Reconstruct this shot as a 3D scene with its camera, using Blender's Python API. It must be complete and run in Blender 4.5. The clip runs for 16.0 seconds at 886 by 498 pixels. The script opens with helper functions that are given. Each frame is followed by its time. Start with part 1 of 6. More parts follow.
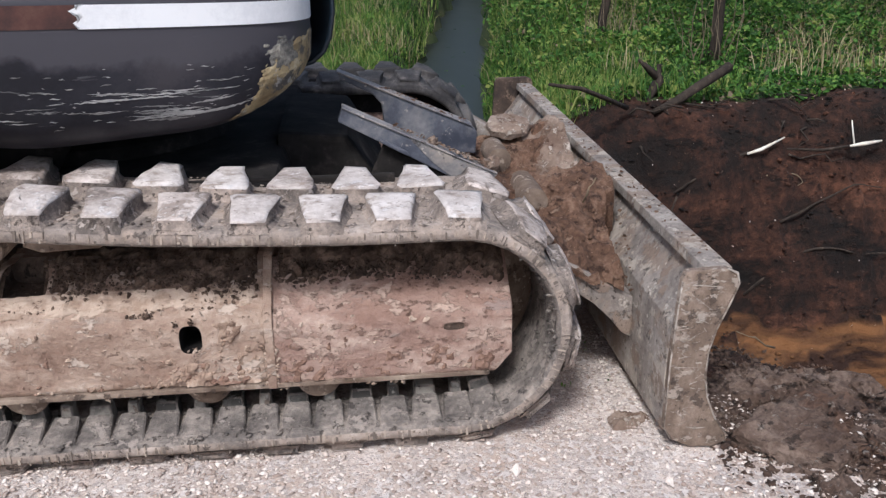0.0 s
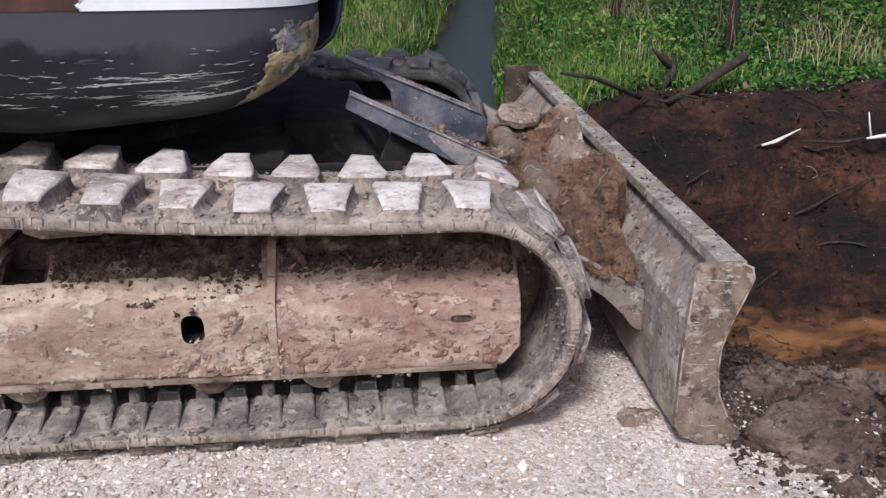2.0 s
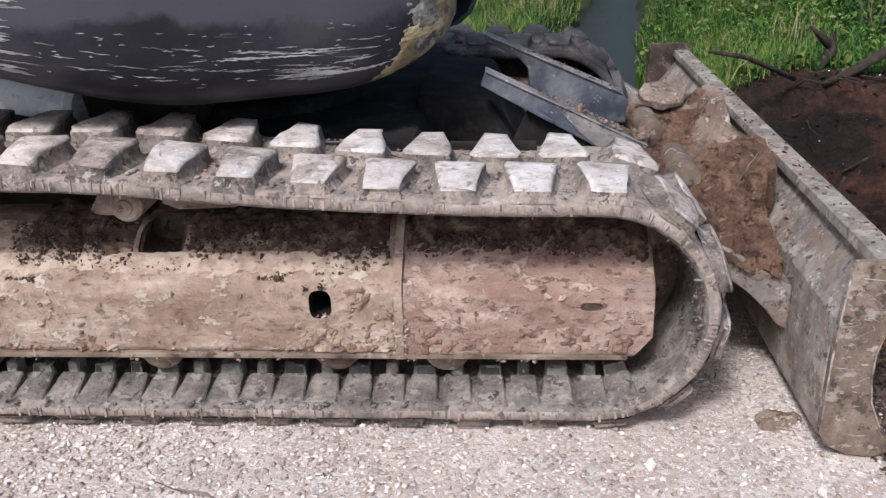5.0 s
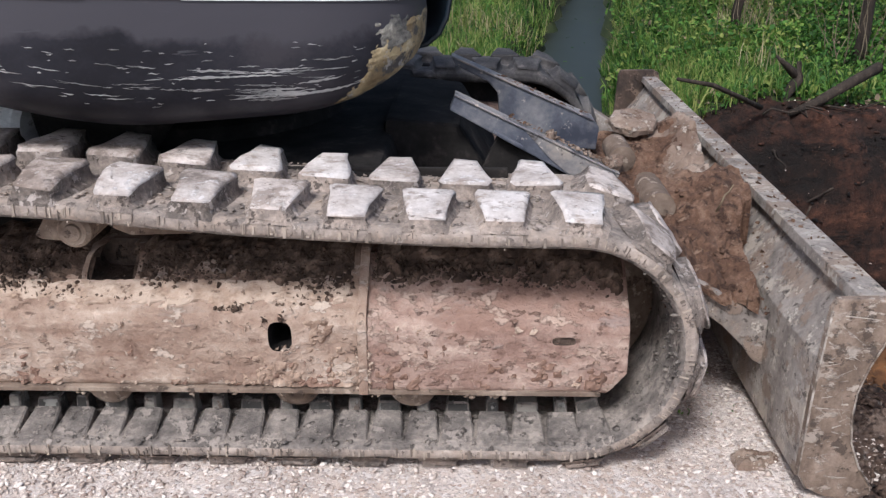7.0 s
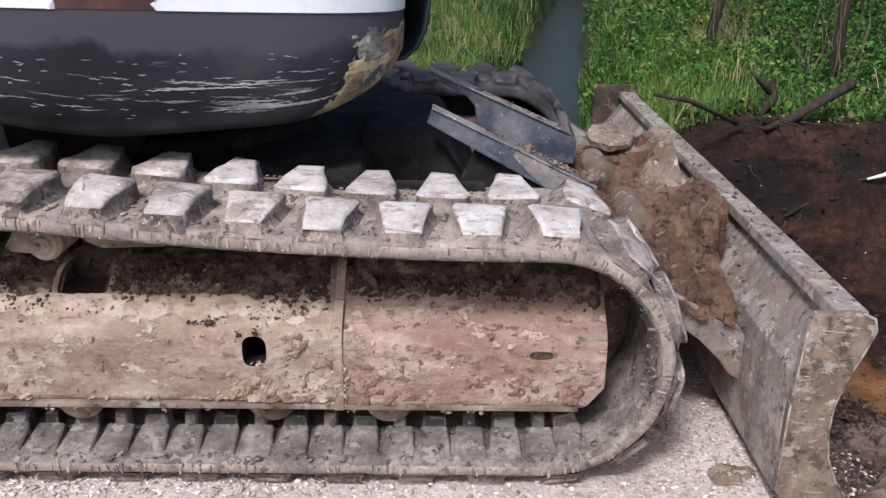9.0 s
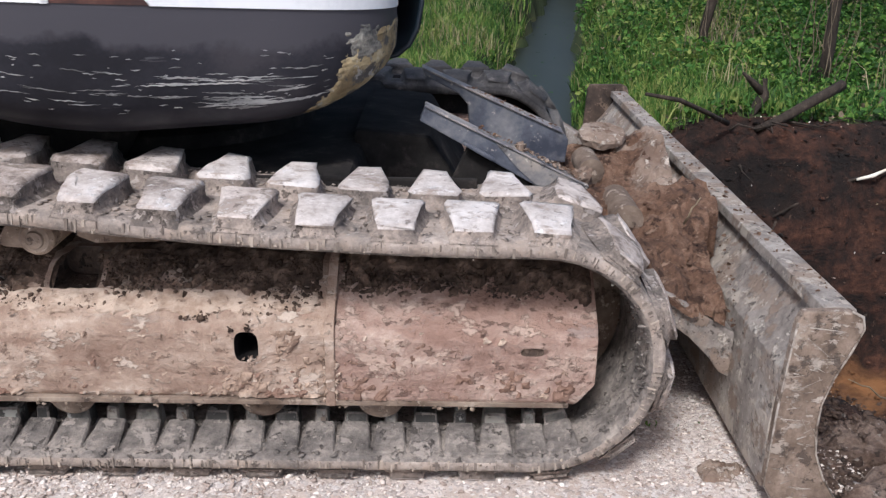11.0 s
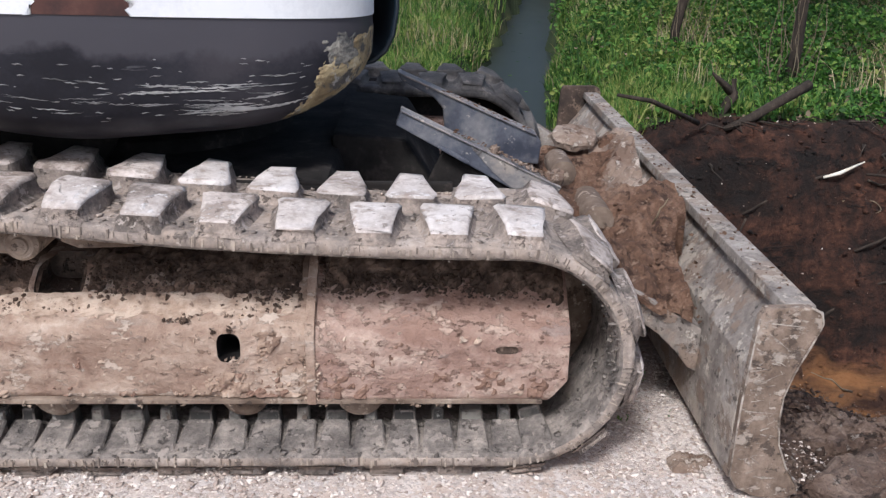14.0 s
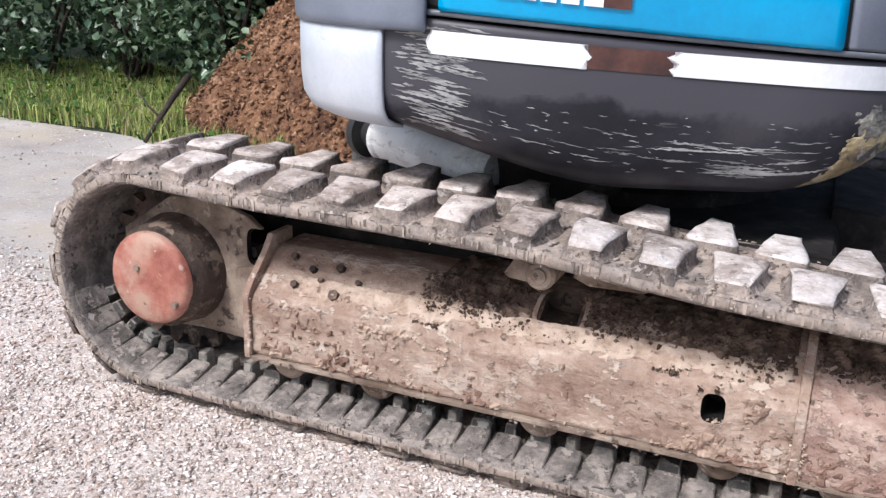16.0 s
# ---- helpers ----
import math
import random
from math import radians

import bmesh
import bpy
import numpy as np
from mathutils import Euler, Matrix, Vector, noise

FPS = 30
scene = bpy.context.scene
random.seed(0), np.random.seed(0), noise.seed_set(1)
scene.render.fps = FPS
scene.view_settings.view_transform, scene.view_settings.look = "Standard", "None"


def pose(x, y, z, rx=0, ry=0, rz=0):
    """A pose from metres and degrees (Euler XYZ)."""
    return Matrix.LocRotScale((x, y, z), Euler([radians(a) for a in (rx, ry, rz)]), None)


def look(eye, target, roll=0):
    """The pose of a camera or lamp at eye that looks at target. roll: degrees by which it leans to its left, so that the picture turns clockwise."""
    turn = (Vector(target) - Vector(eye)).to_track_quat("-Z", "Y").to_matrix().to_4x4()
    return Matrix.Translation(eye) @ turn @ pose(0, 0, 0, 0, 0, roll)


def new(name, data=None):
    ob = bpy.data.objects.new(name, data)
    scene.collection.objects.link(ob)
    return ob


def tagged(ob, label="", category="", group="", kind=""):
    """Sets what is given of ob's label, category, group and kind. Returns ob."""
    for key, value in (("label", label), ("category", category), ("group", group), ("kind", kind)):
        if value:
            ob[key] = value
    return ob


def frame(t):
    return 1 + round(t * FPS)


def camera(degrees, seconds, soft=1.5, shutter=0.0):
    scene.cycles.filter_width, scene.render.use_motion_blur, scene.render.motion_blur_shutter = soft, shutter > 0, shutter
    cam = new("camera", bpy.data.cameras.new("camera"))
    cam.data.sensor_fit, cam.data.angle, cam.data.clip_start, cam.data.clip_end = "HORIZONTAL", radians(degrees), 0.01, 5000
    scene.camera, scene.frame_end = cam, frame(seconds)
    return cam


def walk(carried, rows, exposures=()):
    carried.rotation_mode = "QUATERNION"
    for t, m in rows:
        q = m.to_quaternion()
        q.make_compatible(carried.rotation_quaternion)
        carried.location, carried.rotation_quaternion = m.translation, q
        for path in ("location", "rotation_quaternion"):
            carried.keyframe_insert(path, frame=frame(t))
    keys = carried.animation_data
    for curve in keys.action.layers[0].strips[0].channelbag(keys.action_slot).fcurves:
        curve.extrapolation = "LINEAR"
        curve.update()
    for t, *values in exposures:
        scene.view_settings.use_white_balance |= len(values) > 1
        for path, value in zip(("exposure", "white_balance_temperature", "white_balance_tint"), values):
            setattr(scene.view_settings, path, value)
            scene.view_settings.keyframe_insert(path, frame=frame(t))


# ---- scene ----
cam = camera(51.9, 16.0, soft=1.35)
PATH = [
    (0, (0.236, -1.966, 1.265), (0.418, -0.099, 0.569), -1.0),
    (0.5, (0.239, -1.954, 1.262), (0.415, -0.088, 0.566), -1.0),
    (1, (0.241, -1.942, 1.259), (0.412, -0.077, 0.558), -0.9),
    (1.5, (0.243, -1.931, 1.256), (0.41, -0.068, 0.549), -0.8),
    (2, (0.245, -1.919, 1.253), (0.405, -0.059, 0.534), -0.6),
    (2.5, (0.247, -1.91, 1.251), (0.385, -0.053, 0.521), -0.5),
    (3, (0.247, -1.906, 1.25), (0.345, -0.05, 0.511), -0.6),
    (3.5, (0.248, -1.905, 1.25), (0.291, -0.049, 0.505), -0.7),
    (4, (0.251, -1.884, 1.244), (0.223, -0.031, 0.493), -1.1),
    (4.5, (0.255, -1.865, 1.239), (0.153, -0.016, 0.484), -1.6),
    (4.7, (0.255, -1.862, 1.239), (0.123, -0.015, 0.481), -1.7),
    (6.8, (0.227, -1.783, 1.225), (0.155, 0.08, 0.501), -0.3),
    (7, (0.235, -1.766, 1.224), (0.187, 0.101, 0.509), -0.1),
    (7.5, (0.257, -1.744, 1.223), (0.238, 0.133, 0.532), 0.1),
    (8, (0.243, -1.742, 1.216), (0.243, 0.138, 0.536), 0.5),
    (8.5, (0.238, -1.747, 1.217), (0.237, 0.133, 0.534), 0.5),
    (11, (0.237, -1.763, 1.215), (0.255, 0.116, 0.528), 1.0),
    (11.5, (0.237, -1.764, 1.214), (0.27, 0.116, 0.534), 1.1),
    (12, (0.239, -1.776, 1.219), (0.293, 0.106, 0.545), 1.3),
    (12.5, (0.252, -1.795, 1.232), (0.33, 0.088, 0.562), 1.3),
    (13, (0.265, -1.801, 1.241), (0.364, 0.08, 0.569), 1.1),
    (13.5, (0.263, -1.809, 1.241), (0.382, 0.066, 0.555), 0.9),
    (14, (0.239, -1.819, 1.246), (0.306, 0.057, 0.555), 1.0),
    (14.5, (0.211, -1.81, 1.23), (0.138, 0.073, 0.56), 0.9),
    (15, (0.138, -1.825, 1.239), (-0.148, 0.047, 0.595), 1.2),
    (15.5, (0.063, -1.855, 1.24), (-0.454, -0.024, 0.626), 1.6),
    (16, (-0.021, -1.903, 1.259), (-0.771, -0.15, 0.657), 1.9),
]
walk(cam, [(t, look(e, g, r)) for t, e, g, r in PATH],
     [(0, 0.15, 6000, 10), (4.7, 0.24, 6000, 10), (6.8, 0.25, 6000, 10), (13.5, 0.25, 6000, 10), (14.5, 0.29, 6000, 10), (15, 0.34, 6000, 10), (16, 0.50, 6000, 10)])

# ---- world and light ----
world = bpy.data.worlds.new("world")
scene.world = world
world.use_nodes = True
wn = world.node_tree.nodes
sky = wn.new("ShaderNodeTexSky")
sky.sky_type = 'NISHITA'
sky.sun_disc = False
SUN_EL, SUN_AZ = 52.0, 201.0
sky.sun_elevation, sky.sun_rotation = radians(SUN_EL), radians(SUN_AZ)
sky.air_density, sky.dust_density = 1.0, 4.0
world.node_tree.links.new(sky.outputs[0], wn["Background"].inputs[0])
wn["Background"].inputs[1].default_value = 0.115
sun = new("sun", bpy.data.lights.new("sun", 'SUN'))
sun.data.energy, sun.data.angle, sun.data.color = 2.6, radians(12), (1.0, 0.97, 0.93)
az, el = radians(SUN_AZ), radians(SUN_EL)
toward = Vector((math.sin(az) * math.cos(el), math.cos(az) * math.cos(el), math.sin(el)))
sun.matrix_world = look(toward * 30, (0, 0, 0))


# ---- materials ----
def mat(name, stops, rough=0.8, metal=0.0, scale=6.0, stretch=(1, 1, 1), bump=0.3, fine=60.0,
        patch2=None, patch2_scale=9.0, patch2_at=0.6, patch=None, patch_scale=3.0, patch_at=0.5, patch_soft=0.06, patch_stretch=(1, 1, 1),
        spec=0.4, island=0.0, obrand=0.0, translucent=0.0, coat=0.0, fine_amt=0.25, bump_dist=0.01, patch_mix=1.0, specks=()):
    """Two-scale procedural surface: stops are colours along a noise ramp; patch is a second layer with its own outline."""
    m = bpy.data.materials.new(name)
    m.use_nodes = True
    nt = m.node_tree
    n, l = nt.nodes, nt.links
    bsdf = n["Principled BSDF"]
    geo = n.new("ShaderNodeNewGeometry")

    def mapped(s):
        mp = n.new("ShaderNodeMapping")
        mp.inputs["Scale"].default_value = s
        l.new(geo.outputs["Position"], mp.inputs["Vector"])
        return mp.outputs[0]

    def tex(sc, vec, detail=6.0, r=0.6):
        t = n.new("ShaderNodeTexNoise")
        t.inputs["Scale"].default_value = sc
        t.inputs["Detail"].default_value = detail
        t.inputs["Roughness"].default_value = r
        l.new(vec, t.inputs["Vector"])
        return t.outputs["Fac"]

    base_vec = mapped(stretch)
    big = tex(scale, base_vec)
    small = tex(fine, geo.outputs["Position"], 5.0, 0.72)
    mixf = n.new("ShaderNodeMix")
    mixf.inputs[0].default_value = fine_amt
    l.new(big, mixf.inputs[2])
    l.new(small, mixf.inputs[3])
    fac = mixf.outputs[0]
    for amount, src in ((island, geo.outputs["Random Per Island"]), (obrand, None)):
        if amount:
            if src is None:
                oi = n.new("ShaderNodeObjectInfo")
                src = oi.outputs["Random"]
            a = n.new("ShaderNodeMath")
            a.operation = 'MULTIPLY_ADD'
            l.new(src, a.inputs[0])
            a.inputs[1].default_value = amount
            b = n.new("ShaderNodeMath")
            b.operation = 'SUBTRACT'
            l.new(fac, b.inputs[0])
            b.inputs[1].default_value = amount / 2
            l.new(b.outputs[0], a.inputs[2])
            fac = a.outputs[0]
    ramp = n.new("ShaderNodeValToRGB")
    els = ramp.color_ramp.elements
    while len(els) < len(stops):
        els.new(0.5)
    for e, (p, c) in zip(els, stops):
        e.position, e.color = 0.5 + (p - 0.5) * 0.62, (*c, 1)
    l.new(fac, ramp.inputs[0])
    col = ramp.outputs[0]
    rough_out = None
    if patch:
        pm = tex(patch_scale, mapped(patch_stretch), 8.0, 0.65)
        pr = n.new("ShaderNodeMapRange")
        pr.inputs[1].default_value, pr.inputs[2].default_value = patch_at - patch_soft, patch_at + patch_soft
        pr.inputs[4].default_value = patch_mix
        l.new(pm, pr.inputs[0])
        mx = n.new("ShaderNodeMix")
        mx.data_type = 'RGBA'
        l.new(pr.outputs[0], mx.inputs[0])
        l.new(col, mx.inputs[6])
        mx.inputs[7].default_value = (*patch, 1)
        col = mx.outputs[2]
        if patch2:
            p2 = tex(patch2_scale, mapped(patch_stretch), 10.0, 0.75)
            q2 = n.new("ShaderNodeMapRange")
            q2.inputs[1].default_value, q2.inputs[2].default_value = patch2_at - 0.015, patch2_at + 0.015
            l.new(p2, q2.inputs[0])
            m2 = n.new("ShaderNodeMix")
            m2.data_type = 'RGBA'
            l.new(q2.outputs[0], m2.inputs[0])
            l.new(col, m2.inputs[6])
            m2.inputs[7].default_value = (*patch2, 1)
            col = m2.outputs[2]
        if rough < 0.5:
            rr = n.new("ShaderNodeMapRange")
            rr.inputs[3].default_value, rr.inputs[4].default_value = rough, 0.8
            l.new(pr.outputs[0], rr.inputs[0])
            rough_out = rr.outputs[0]
    relief = mixf.outputs[0]
    for tint, sc, at, amount, sx, sz in specks:
        sp = tex(sc, mapped((sx, 1, sz)), 7.0, 0.68)
        sr = n.new("ShaderNodeMapRange")
        sr.inputs[1].default_value, sr.inputs[2].default_value, sr.inputs[4].default_value = at - 0.012, at + 0.018, amount
        l.new(sp, sr.inputs[0])
        sm = n.new("ShaderNodeMix")
        sm.data_type = 'RGBA'
        l.new(sr.outputs[0], sm.inputs[0])
        l.new(col, sm.inputs[6])
        sm.inputs[7].default_value = (*tint, 1)
        col = sm.outputs[2]
        up = n.new("ShaderNodeMath")
        up.operation = 'MULTIPLY_ADD'
        l.new(sr.outputs[0], up.inputs[0])
        up.inputs[1].default_value = 0.16
        l.new(relief, up.inputs[2])
        relief = up.outputs[0]
    l.new(col, bsdf.inputs["Base Color"])
    bsdf.inputs["Roughness"].default_value = rough
    if rough_out:
        l.new(rough_out, bsdf.inputs["Roughness"])
    bsdf.inputs["Metallic"].default_value = metal
    bsdf.inputs["Specular IOR Level"].default_value = spec
    bsdf.inputs["Coat Weight"].default_value = coat
    bsdf.inputs["Coat Roughness"].default_value = 0.15
    if bump:
        bp = n.new("ShaderNodeBump")
        bp.inputs["Strength"].default_value = bump
        bp.inputs["Distance"].default_value = bump_dist
        l.new(relief, bp.inputs["Height"])
        l.new(bp.outputs[0], bsdf.inputs["Normal"])
    if translucent:
        tr = n.new("ShaderNodeBsdfTranslucent")
        l.new(col, tr.inputs[0])
        ms = n.new("ShaderNodeMixShader")
        ms.inputs[0].default_value = translucent
        l.new(bsdf.outputs[0], ms.inputs[1])
        l.new(tr.outputs[0], ms.inputs[2])
        l.new(ms.outputs[0], n["Material Output"].inputs["Surface"])
    return m


M = {}
M["belt"] = mat("dusty_rubber", [(0.3, (0.125, 0.106, 0.0938)), (0.5, (0.281, 0.234, 0.204)), (0.7, (0.475, 0.4, 0.35))],
                0.9, scale=9, fine=60, bump=0.9, bump_dist=0.012, fine_amt=0.35, patch=(0.40, 0.315, 0.255), patch_scale=14, patch_at=0.56, patch_soft=0.1, patch_mix=0.7,
                specks=(((0.10, 0.08, 0.07), 34, 0.60, 0.8, 1, 1), ((0.50, 0.43, 0.38), 45, 0.61, 0.75, 1, 1)))
M["belt_in"] = mat("grey_rubber_inside", [(0.28, (0.075, 0.065, 0.059)), (0.5, (0.18, 0.156, 0.14)), (0.72, (0.36, 0.31, 0.27))],
                   0.85, scale=13, fine=70, bump=1.0, bump_dist=0.015, fine_amt=0.35, obrand=0.06,
                   specks=(((0.36, 0.31, 0.275), 22, 0.57, 0.8, 1, 1), ((0.05, 0.042, 0.038), 28, 0.61, 0.8, 1, 1)))
M["block"] = mat("dark_steel_guide", [(0.3, (0.0464, 0.0435, 0.0399)), (0.5, (0.116, 0.108, 0.0969)), (0.72, (0.278, 0.255, 0.221))],
                 0.7, scale=14, fine=70, bump=0.8, obrand=0.3, specks=(((0.34, 0.33, 0.30), 18, 0.57, 0.75, 1, 1), ((0.10, 0.06, 0.042), 14, 0.60, 0.7, 1, 1)))
# Darkened copy of the belt rubber: the far track's shade as colour.
M["rubber"] = mat("shaded_black_rubber", [(0.3, (0.028, 0.026, 0.027)), (0.5, (0.055, 0.05, 0.05)), (0.72, (0.12, 0.11, 0.105))],
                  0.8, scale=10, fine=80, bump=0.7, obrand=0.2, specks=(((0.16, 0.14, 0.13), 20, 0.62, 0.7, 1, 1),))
M["lug"] = mat("worn_rubber_lug", [(0.22, (0.20, 0.165, 0.145)), (0.38, (0.41, 0.35, 0.32)), (0.58, (0.60, 0.54, 0.51)), (0.78, (0.73, 0.675, 0.65))],
               0.88, scale=11, fine=70, bump=0.9, bump_dist=0.012, fine_amt=0.35, obrand=0.16, patch=(0.30, 0.235, 0.195), patch_scale=17, patch_at=0.60, patch_soft=0.04, patch_mix=0.75,
               specks=(((0.24, 0.19, 0.165), 38, 0.62, 0.8, 1, 1), ((0.78, 0.74, 0.73), 26, 0.60, 0.7, 1, 1)))
M["lug_dusty"] = mat("dusty_brown_lug", [(0.22, (0.197, 0.156, 0.133)), (0.38, (0.419, 0.351, 0.315)), (0.58, (0.616, 0.536, 0.493)), (0.78, (0.789, 0.721, 0.684))],
                     0.9, scale=11, fine=70, bump=0.9, bump_dist=0.012, fine_amt=0.35, obrand=0.2, patch=(0.27, 0.21, 0.175), patch_scale=13, patch_at=0.55, patch_soft=0.04, patch_mix=0.75,
                     specks=(((0.20, 0.155, 0.13), 38, 0.60, 0.8, 1, 1), ((0.62, 0.57, 0.54), 26, 0.62, 0.7, 1, 1)))
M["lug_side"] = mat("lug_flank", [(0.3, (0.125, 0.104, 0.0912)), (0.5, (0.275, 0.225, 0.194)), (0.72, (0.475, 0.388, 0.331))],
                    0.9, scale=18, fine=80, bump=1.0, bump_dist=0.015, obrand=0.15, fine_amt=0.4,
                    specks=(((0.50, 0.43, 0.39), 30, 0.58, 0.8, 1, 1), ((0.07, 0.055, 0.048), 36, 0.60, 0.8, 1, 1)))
M["rim"] = mat("muddy_rim", [(0.3, (0.16, 0.13, 0.11)), (0.6, (0.30, 0.25, 0.21)), (0.8, (0.42, 0.35, 0.29))], 0.9, scale=25, fine=150, bump=0.4, island=0.5)
M["frame"] = mat("muddy_steel", [(0.24, (0.205, 0.131, 0.0987)), (0.42, (0.308, 0.216, 0.166)), (0.56, (0.4, 0.3, 0.237)), (0.74, (0.561, 0.457, 0.385))],
                 0.88, scale=8, stretch=(0.6, 1.2, 1.35), fine=30, bump=1.0, bump_dist=0.022, fine_amt=0.42, patch=(0.25, 0.155, 0.115), patch_scale=4.5, patch_mix=0.7,
                 patch_at=0.55, patch_soft=0.03, patch_stretch=(0.55, 1, 1.7), patch2=(0.15, 0.10, 0.077), patch2_scale=8, patch2_at=0.645,
                 specks=(((0.64, 0.54, 0.46), 19, 0.585, 0.55, 0.7, 1.2), ((0.30, 0.27, 0.25), 9, 0.61, 0.22, 0.4, 2.0), ((0.17, 0.105, 0.078), 34, 0.63, 0.6, 0.8, 1.2)))
M["frame_front"] = mat("muddy_steel_reddish", [(0.24, (0.17, 0.10, 0.078)), (0.42, (0.30, 0.195, 0.157)), (0.58, (0.40, 0.285, 0.235)), (0.74, (0.56, 0.44, 0.365))],
                       0.88, scale=8, stretch=(0.6, 1.2, 1.35), fine=30, bump=1.0, bump_dist=0.022, fine_amt=0.42, patch=(0.25, 0.15, 0.115), patch_scale=4.5, patch_mix=0.55,
                       patch_at=0.53, patch_soft=0.03, patch_stretch=(0.55, 1, 1.6), patch2=(0.50, 0.37, 0.29), patch2_scale=7, patch2_at=0.63,
                       specks=(((0.54, 0.41, 0.335), 21, 0.585, 0.6, 0.7, 1.2), ((0.27, 0.24, 0.23), 5, 0.57, 0.40, 0.6, 1.3), ((0.13, 0.075, 0.057), 34, 0.60, 0.65, 0.8, 1.2)))
M["crust"] = mat("dark_damp_soil", [(0.3, (0.035, 0.022, 0.016)), (0.5, (0.085, 0.055, 0.04)), (0.72, (0.20, 0.14, 0.105))],
                 0.95, scale=22, fine=150, bump=0.8)
M["rust"] = mat("rusty_brown_mud", [(0.3, (0.13, 0.075, 0.055)), (0.5, (0.22, 0.135, 0.10)), (0.7, (0.33, 0.225, 0.175))], 0.92, scale=16, fine=120, bump=0.7)
M["crust_light"] = mat("dried_mud", [(0.3, (0.232, 0.158, 0.118)), (0.5, (0.361, 0.263, 0.2)), (0.7, (0.499, 0.392, 0.315))],
                       0.95, scale=22, fine=110, bump=0.8, island=0.3, specks=(((0.16, 0.10, 0.075), 40, 0.60, 0.8, 1, 1),))
# Near-black steel: shade in holes and under the machine is put into its colour.
M["steel_dark"] = mat("near_black_shade_steel", [(0.3, (0.0142, 0.0128, 0.0128)), (0.6, (0.0285, 0.0256, 0.0242)), (0.8, (0.0713, 0.0599, 0.0542))], 0.95, scale=8, fine=60, bump=0.4, spec=0.08)
def tail_material():
    """Black paint; above a torn line its hazy reflection is mixed in as grey."""
    m = mat("scuffed_black_paint", [(0.3, (0.014, 0.014, 0.019)), (0.5, (0.025, 0.025, 0.033)), (0.7, (0.048, 0.045, 0.053))],
            0.45, scale=3.0, stretch=(1, 1, 1.5), fine=90, bump=0.06, fine_amt=0.15, spec=0.22, coat=0.04,
            specks=(((0.10, 0.10, 0.11), 11, 0.66, 0.6, 0.35, 5.0),))
    n, l = m.node_tree.nodes, m.node_tree.links
    b = n["Principled BSDF"]
    col = b.inputs["Base Color"].links[0].from_socket
    geo, sep = n.new("ShaderNodeNewGeometry"), n.new("ShaderNodeSeparateXYZ")
    l.new(geo.outputs["Position"], sep.inputs[0])
    t = n.new("ShaderNodeTexNoise")
    t.inputs["Scale"].default_value, t.inputs["Detail"].default_value, t.inputs["Roughness"].default_value = 3.5, 9.0, 0.62
    l.new(geo.outputs["Position"], t.inputs["Vector"])
    a = n.new("ShaderNodeMath")
    a.operation = 'MULTIPLY_ADD'
    l.new(t.outputs["Fac"], a.inputs[0])
    a.inputs[1].default_value = 0.22
    l.new(sep.outputs["Z"], a.inputs[2])
    r = n.new("ShaderNodeMapRange")
    r.inputs[1].default_value, r.inputs[2].default_value, r.inputs[4].default_value = 1.035, 1.060, 0.85
    l.new(a.outputs[0], r.inputs[0])
    mx = n.new("ShaderNodeMix")
    mx.data_type = 'RGBA'
    l.new(r.outputs[0], mx.inputs[0])
    l.new(col, mx.inputs[6])
    mx.inputs[7].default_value = (0.068, 0.065, 0.076, 1)
    l.new(mx.outputs[2], b.inputs["Base Color"])
    return m


M["black"] = tail_material()
M["skirt"] = mat("dark_teal_blue_paint", [(0.3, (0.006, 0.012, 0.020)), (0.7, (0.012, 0.022, 0.034))], 0.4, scale=3, fine=90, bump=0.05, coat=0.3)
M["scrape"] = mat("scraped_paint", [(0.3, (0.0775, 0.0775, 0.0812)), (0.5, (0.279, 0.279, 0.279)), (0.7, (0.427, 0.419, 0.411))], 0.6, scale=14, stretch=(0.6, 0.6, 3), fine=90, bump=0.3)
M["bare"] = mat("scraped_filler", [(0.3, (0.203, 0.149, 0.081)), (0.5, (0.378, 0.304, 0.176)), (0.7, (0.567, 0.499, 0.365))], 0.7, scale=9, fine=60, bump=0.7,
                patch=(0.09, 0.085, 0.08), patch_scale=11, patch_at=0.55, patch_soft=0.03, specks=(((0.40, 0.39, 0.37), 24, 0.60, 0.8, 1, 1), ((0.05, 0.048, 0.05), 30, 0.59, 0.8, 1, 1)))
M["chipped"] = mat("chipped_grey_filler", [(0.3, (0.05, 0.048, 0.048)), (0.48, (0.13, 0.125, 0.115)), (0.62, (0.26, 0.245, 0.21)), (0.75, (0.42, 0.40, 0.36))], 0.75, scale=16, fine=60, bump=0.9, fine_amt=0.4)
M["white"] = mat("white_reflective_tape", [(0.35, (0.74, 0.75, 0.78)), (0.6, (0.84, 0.85, 0.87))], 0.5, scale=5, fine=80, bump=0.05)
M["red"] = mat("worn_red_tape", [(0.3, (0.045, 0.022, 0.020)), (0.55, (0.085, 0.036, 0.029)), (0.75, (0.12, 0.06, 0.045))], 0.55, scale=10, fine=70, bump=0.2)
M["blue"] = mat("bright_blue_paint", [(0.3, (0.0, 0.29, 0.60)), (0.6, (0.0, 0.37, 0.72)), (0.8, (0.02, 0.42, 0.76))], 0.3, scale=2.0, fine=60, bump=0.03, coat=0.4,
                patch=(0.01, 0.05, 0.09), patch_scale=30, patch_at=0.79, patch_soft=0.02)
M["greyp"] = mat("slate_grey_plastic", [(0.3, (0.13, 0.15, 0.19)), (0.7, (0.19, 0.21, 0.26))], 0.45, scale=4, fine=120, bump=0.08)
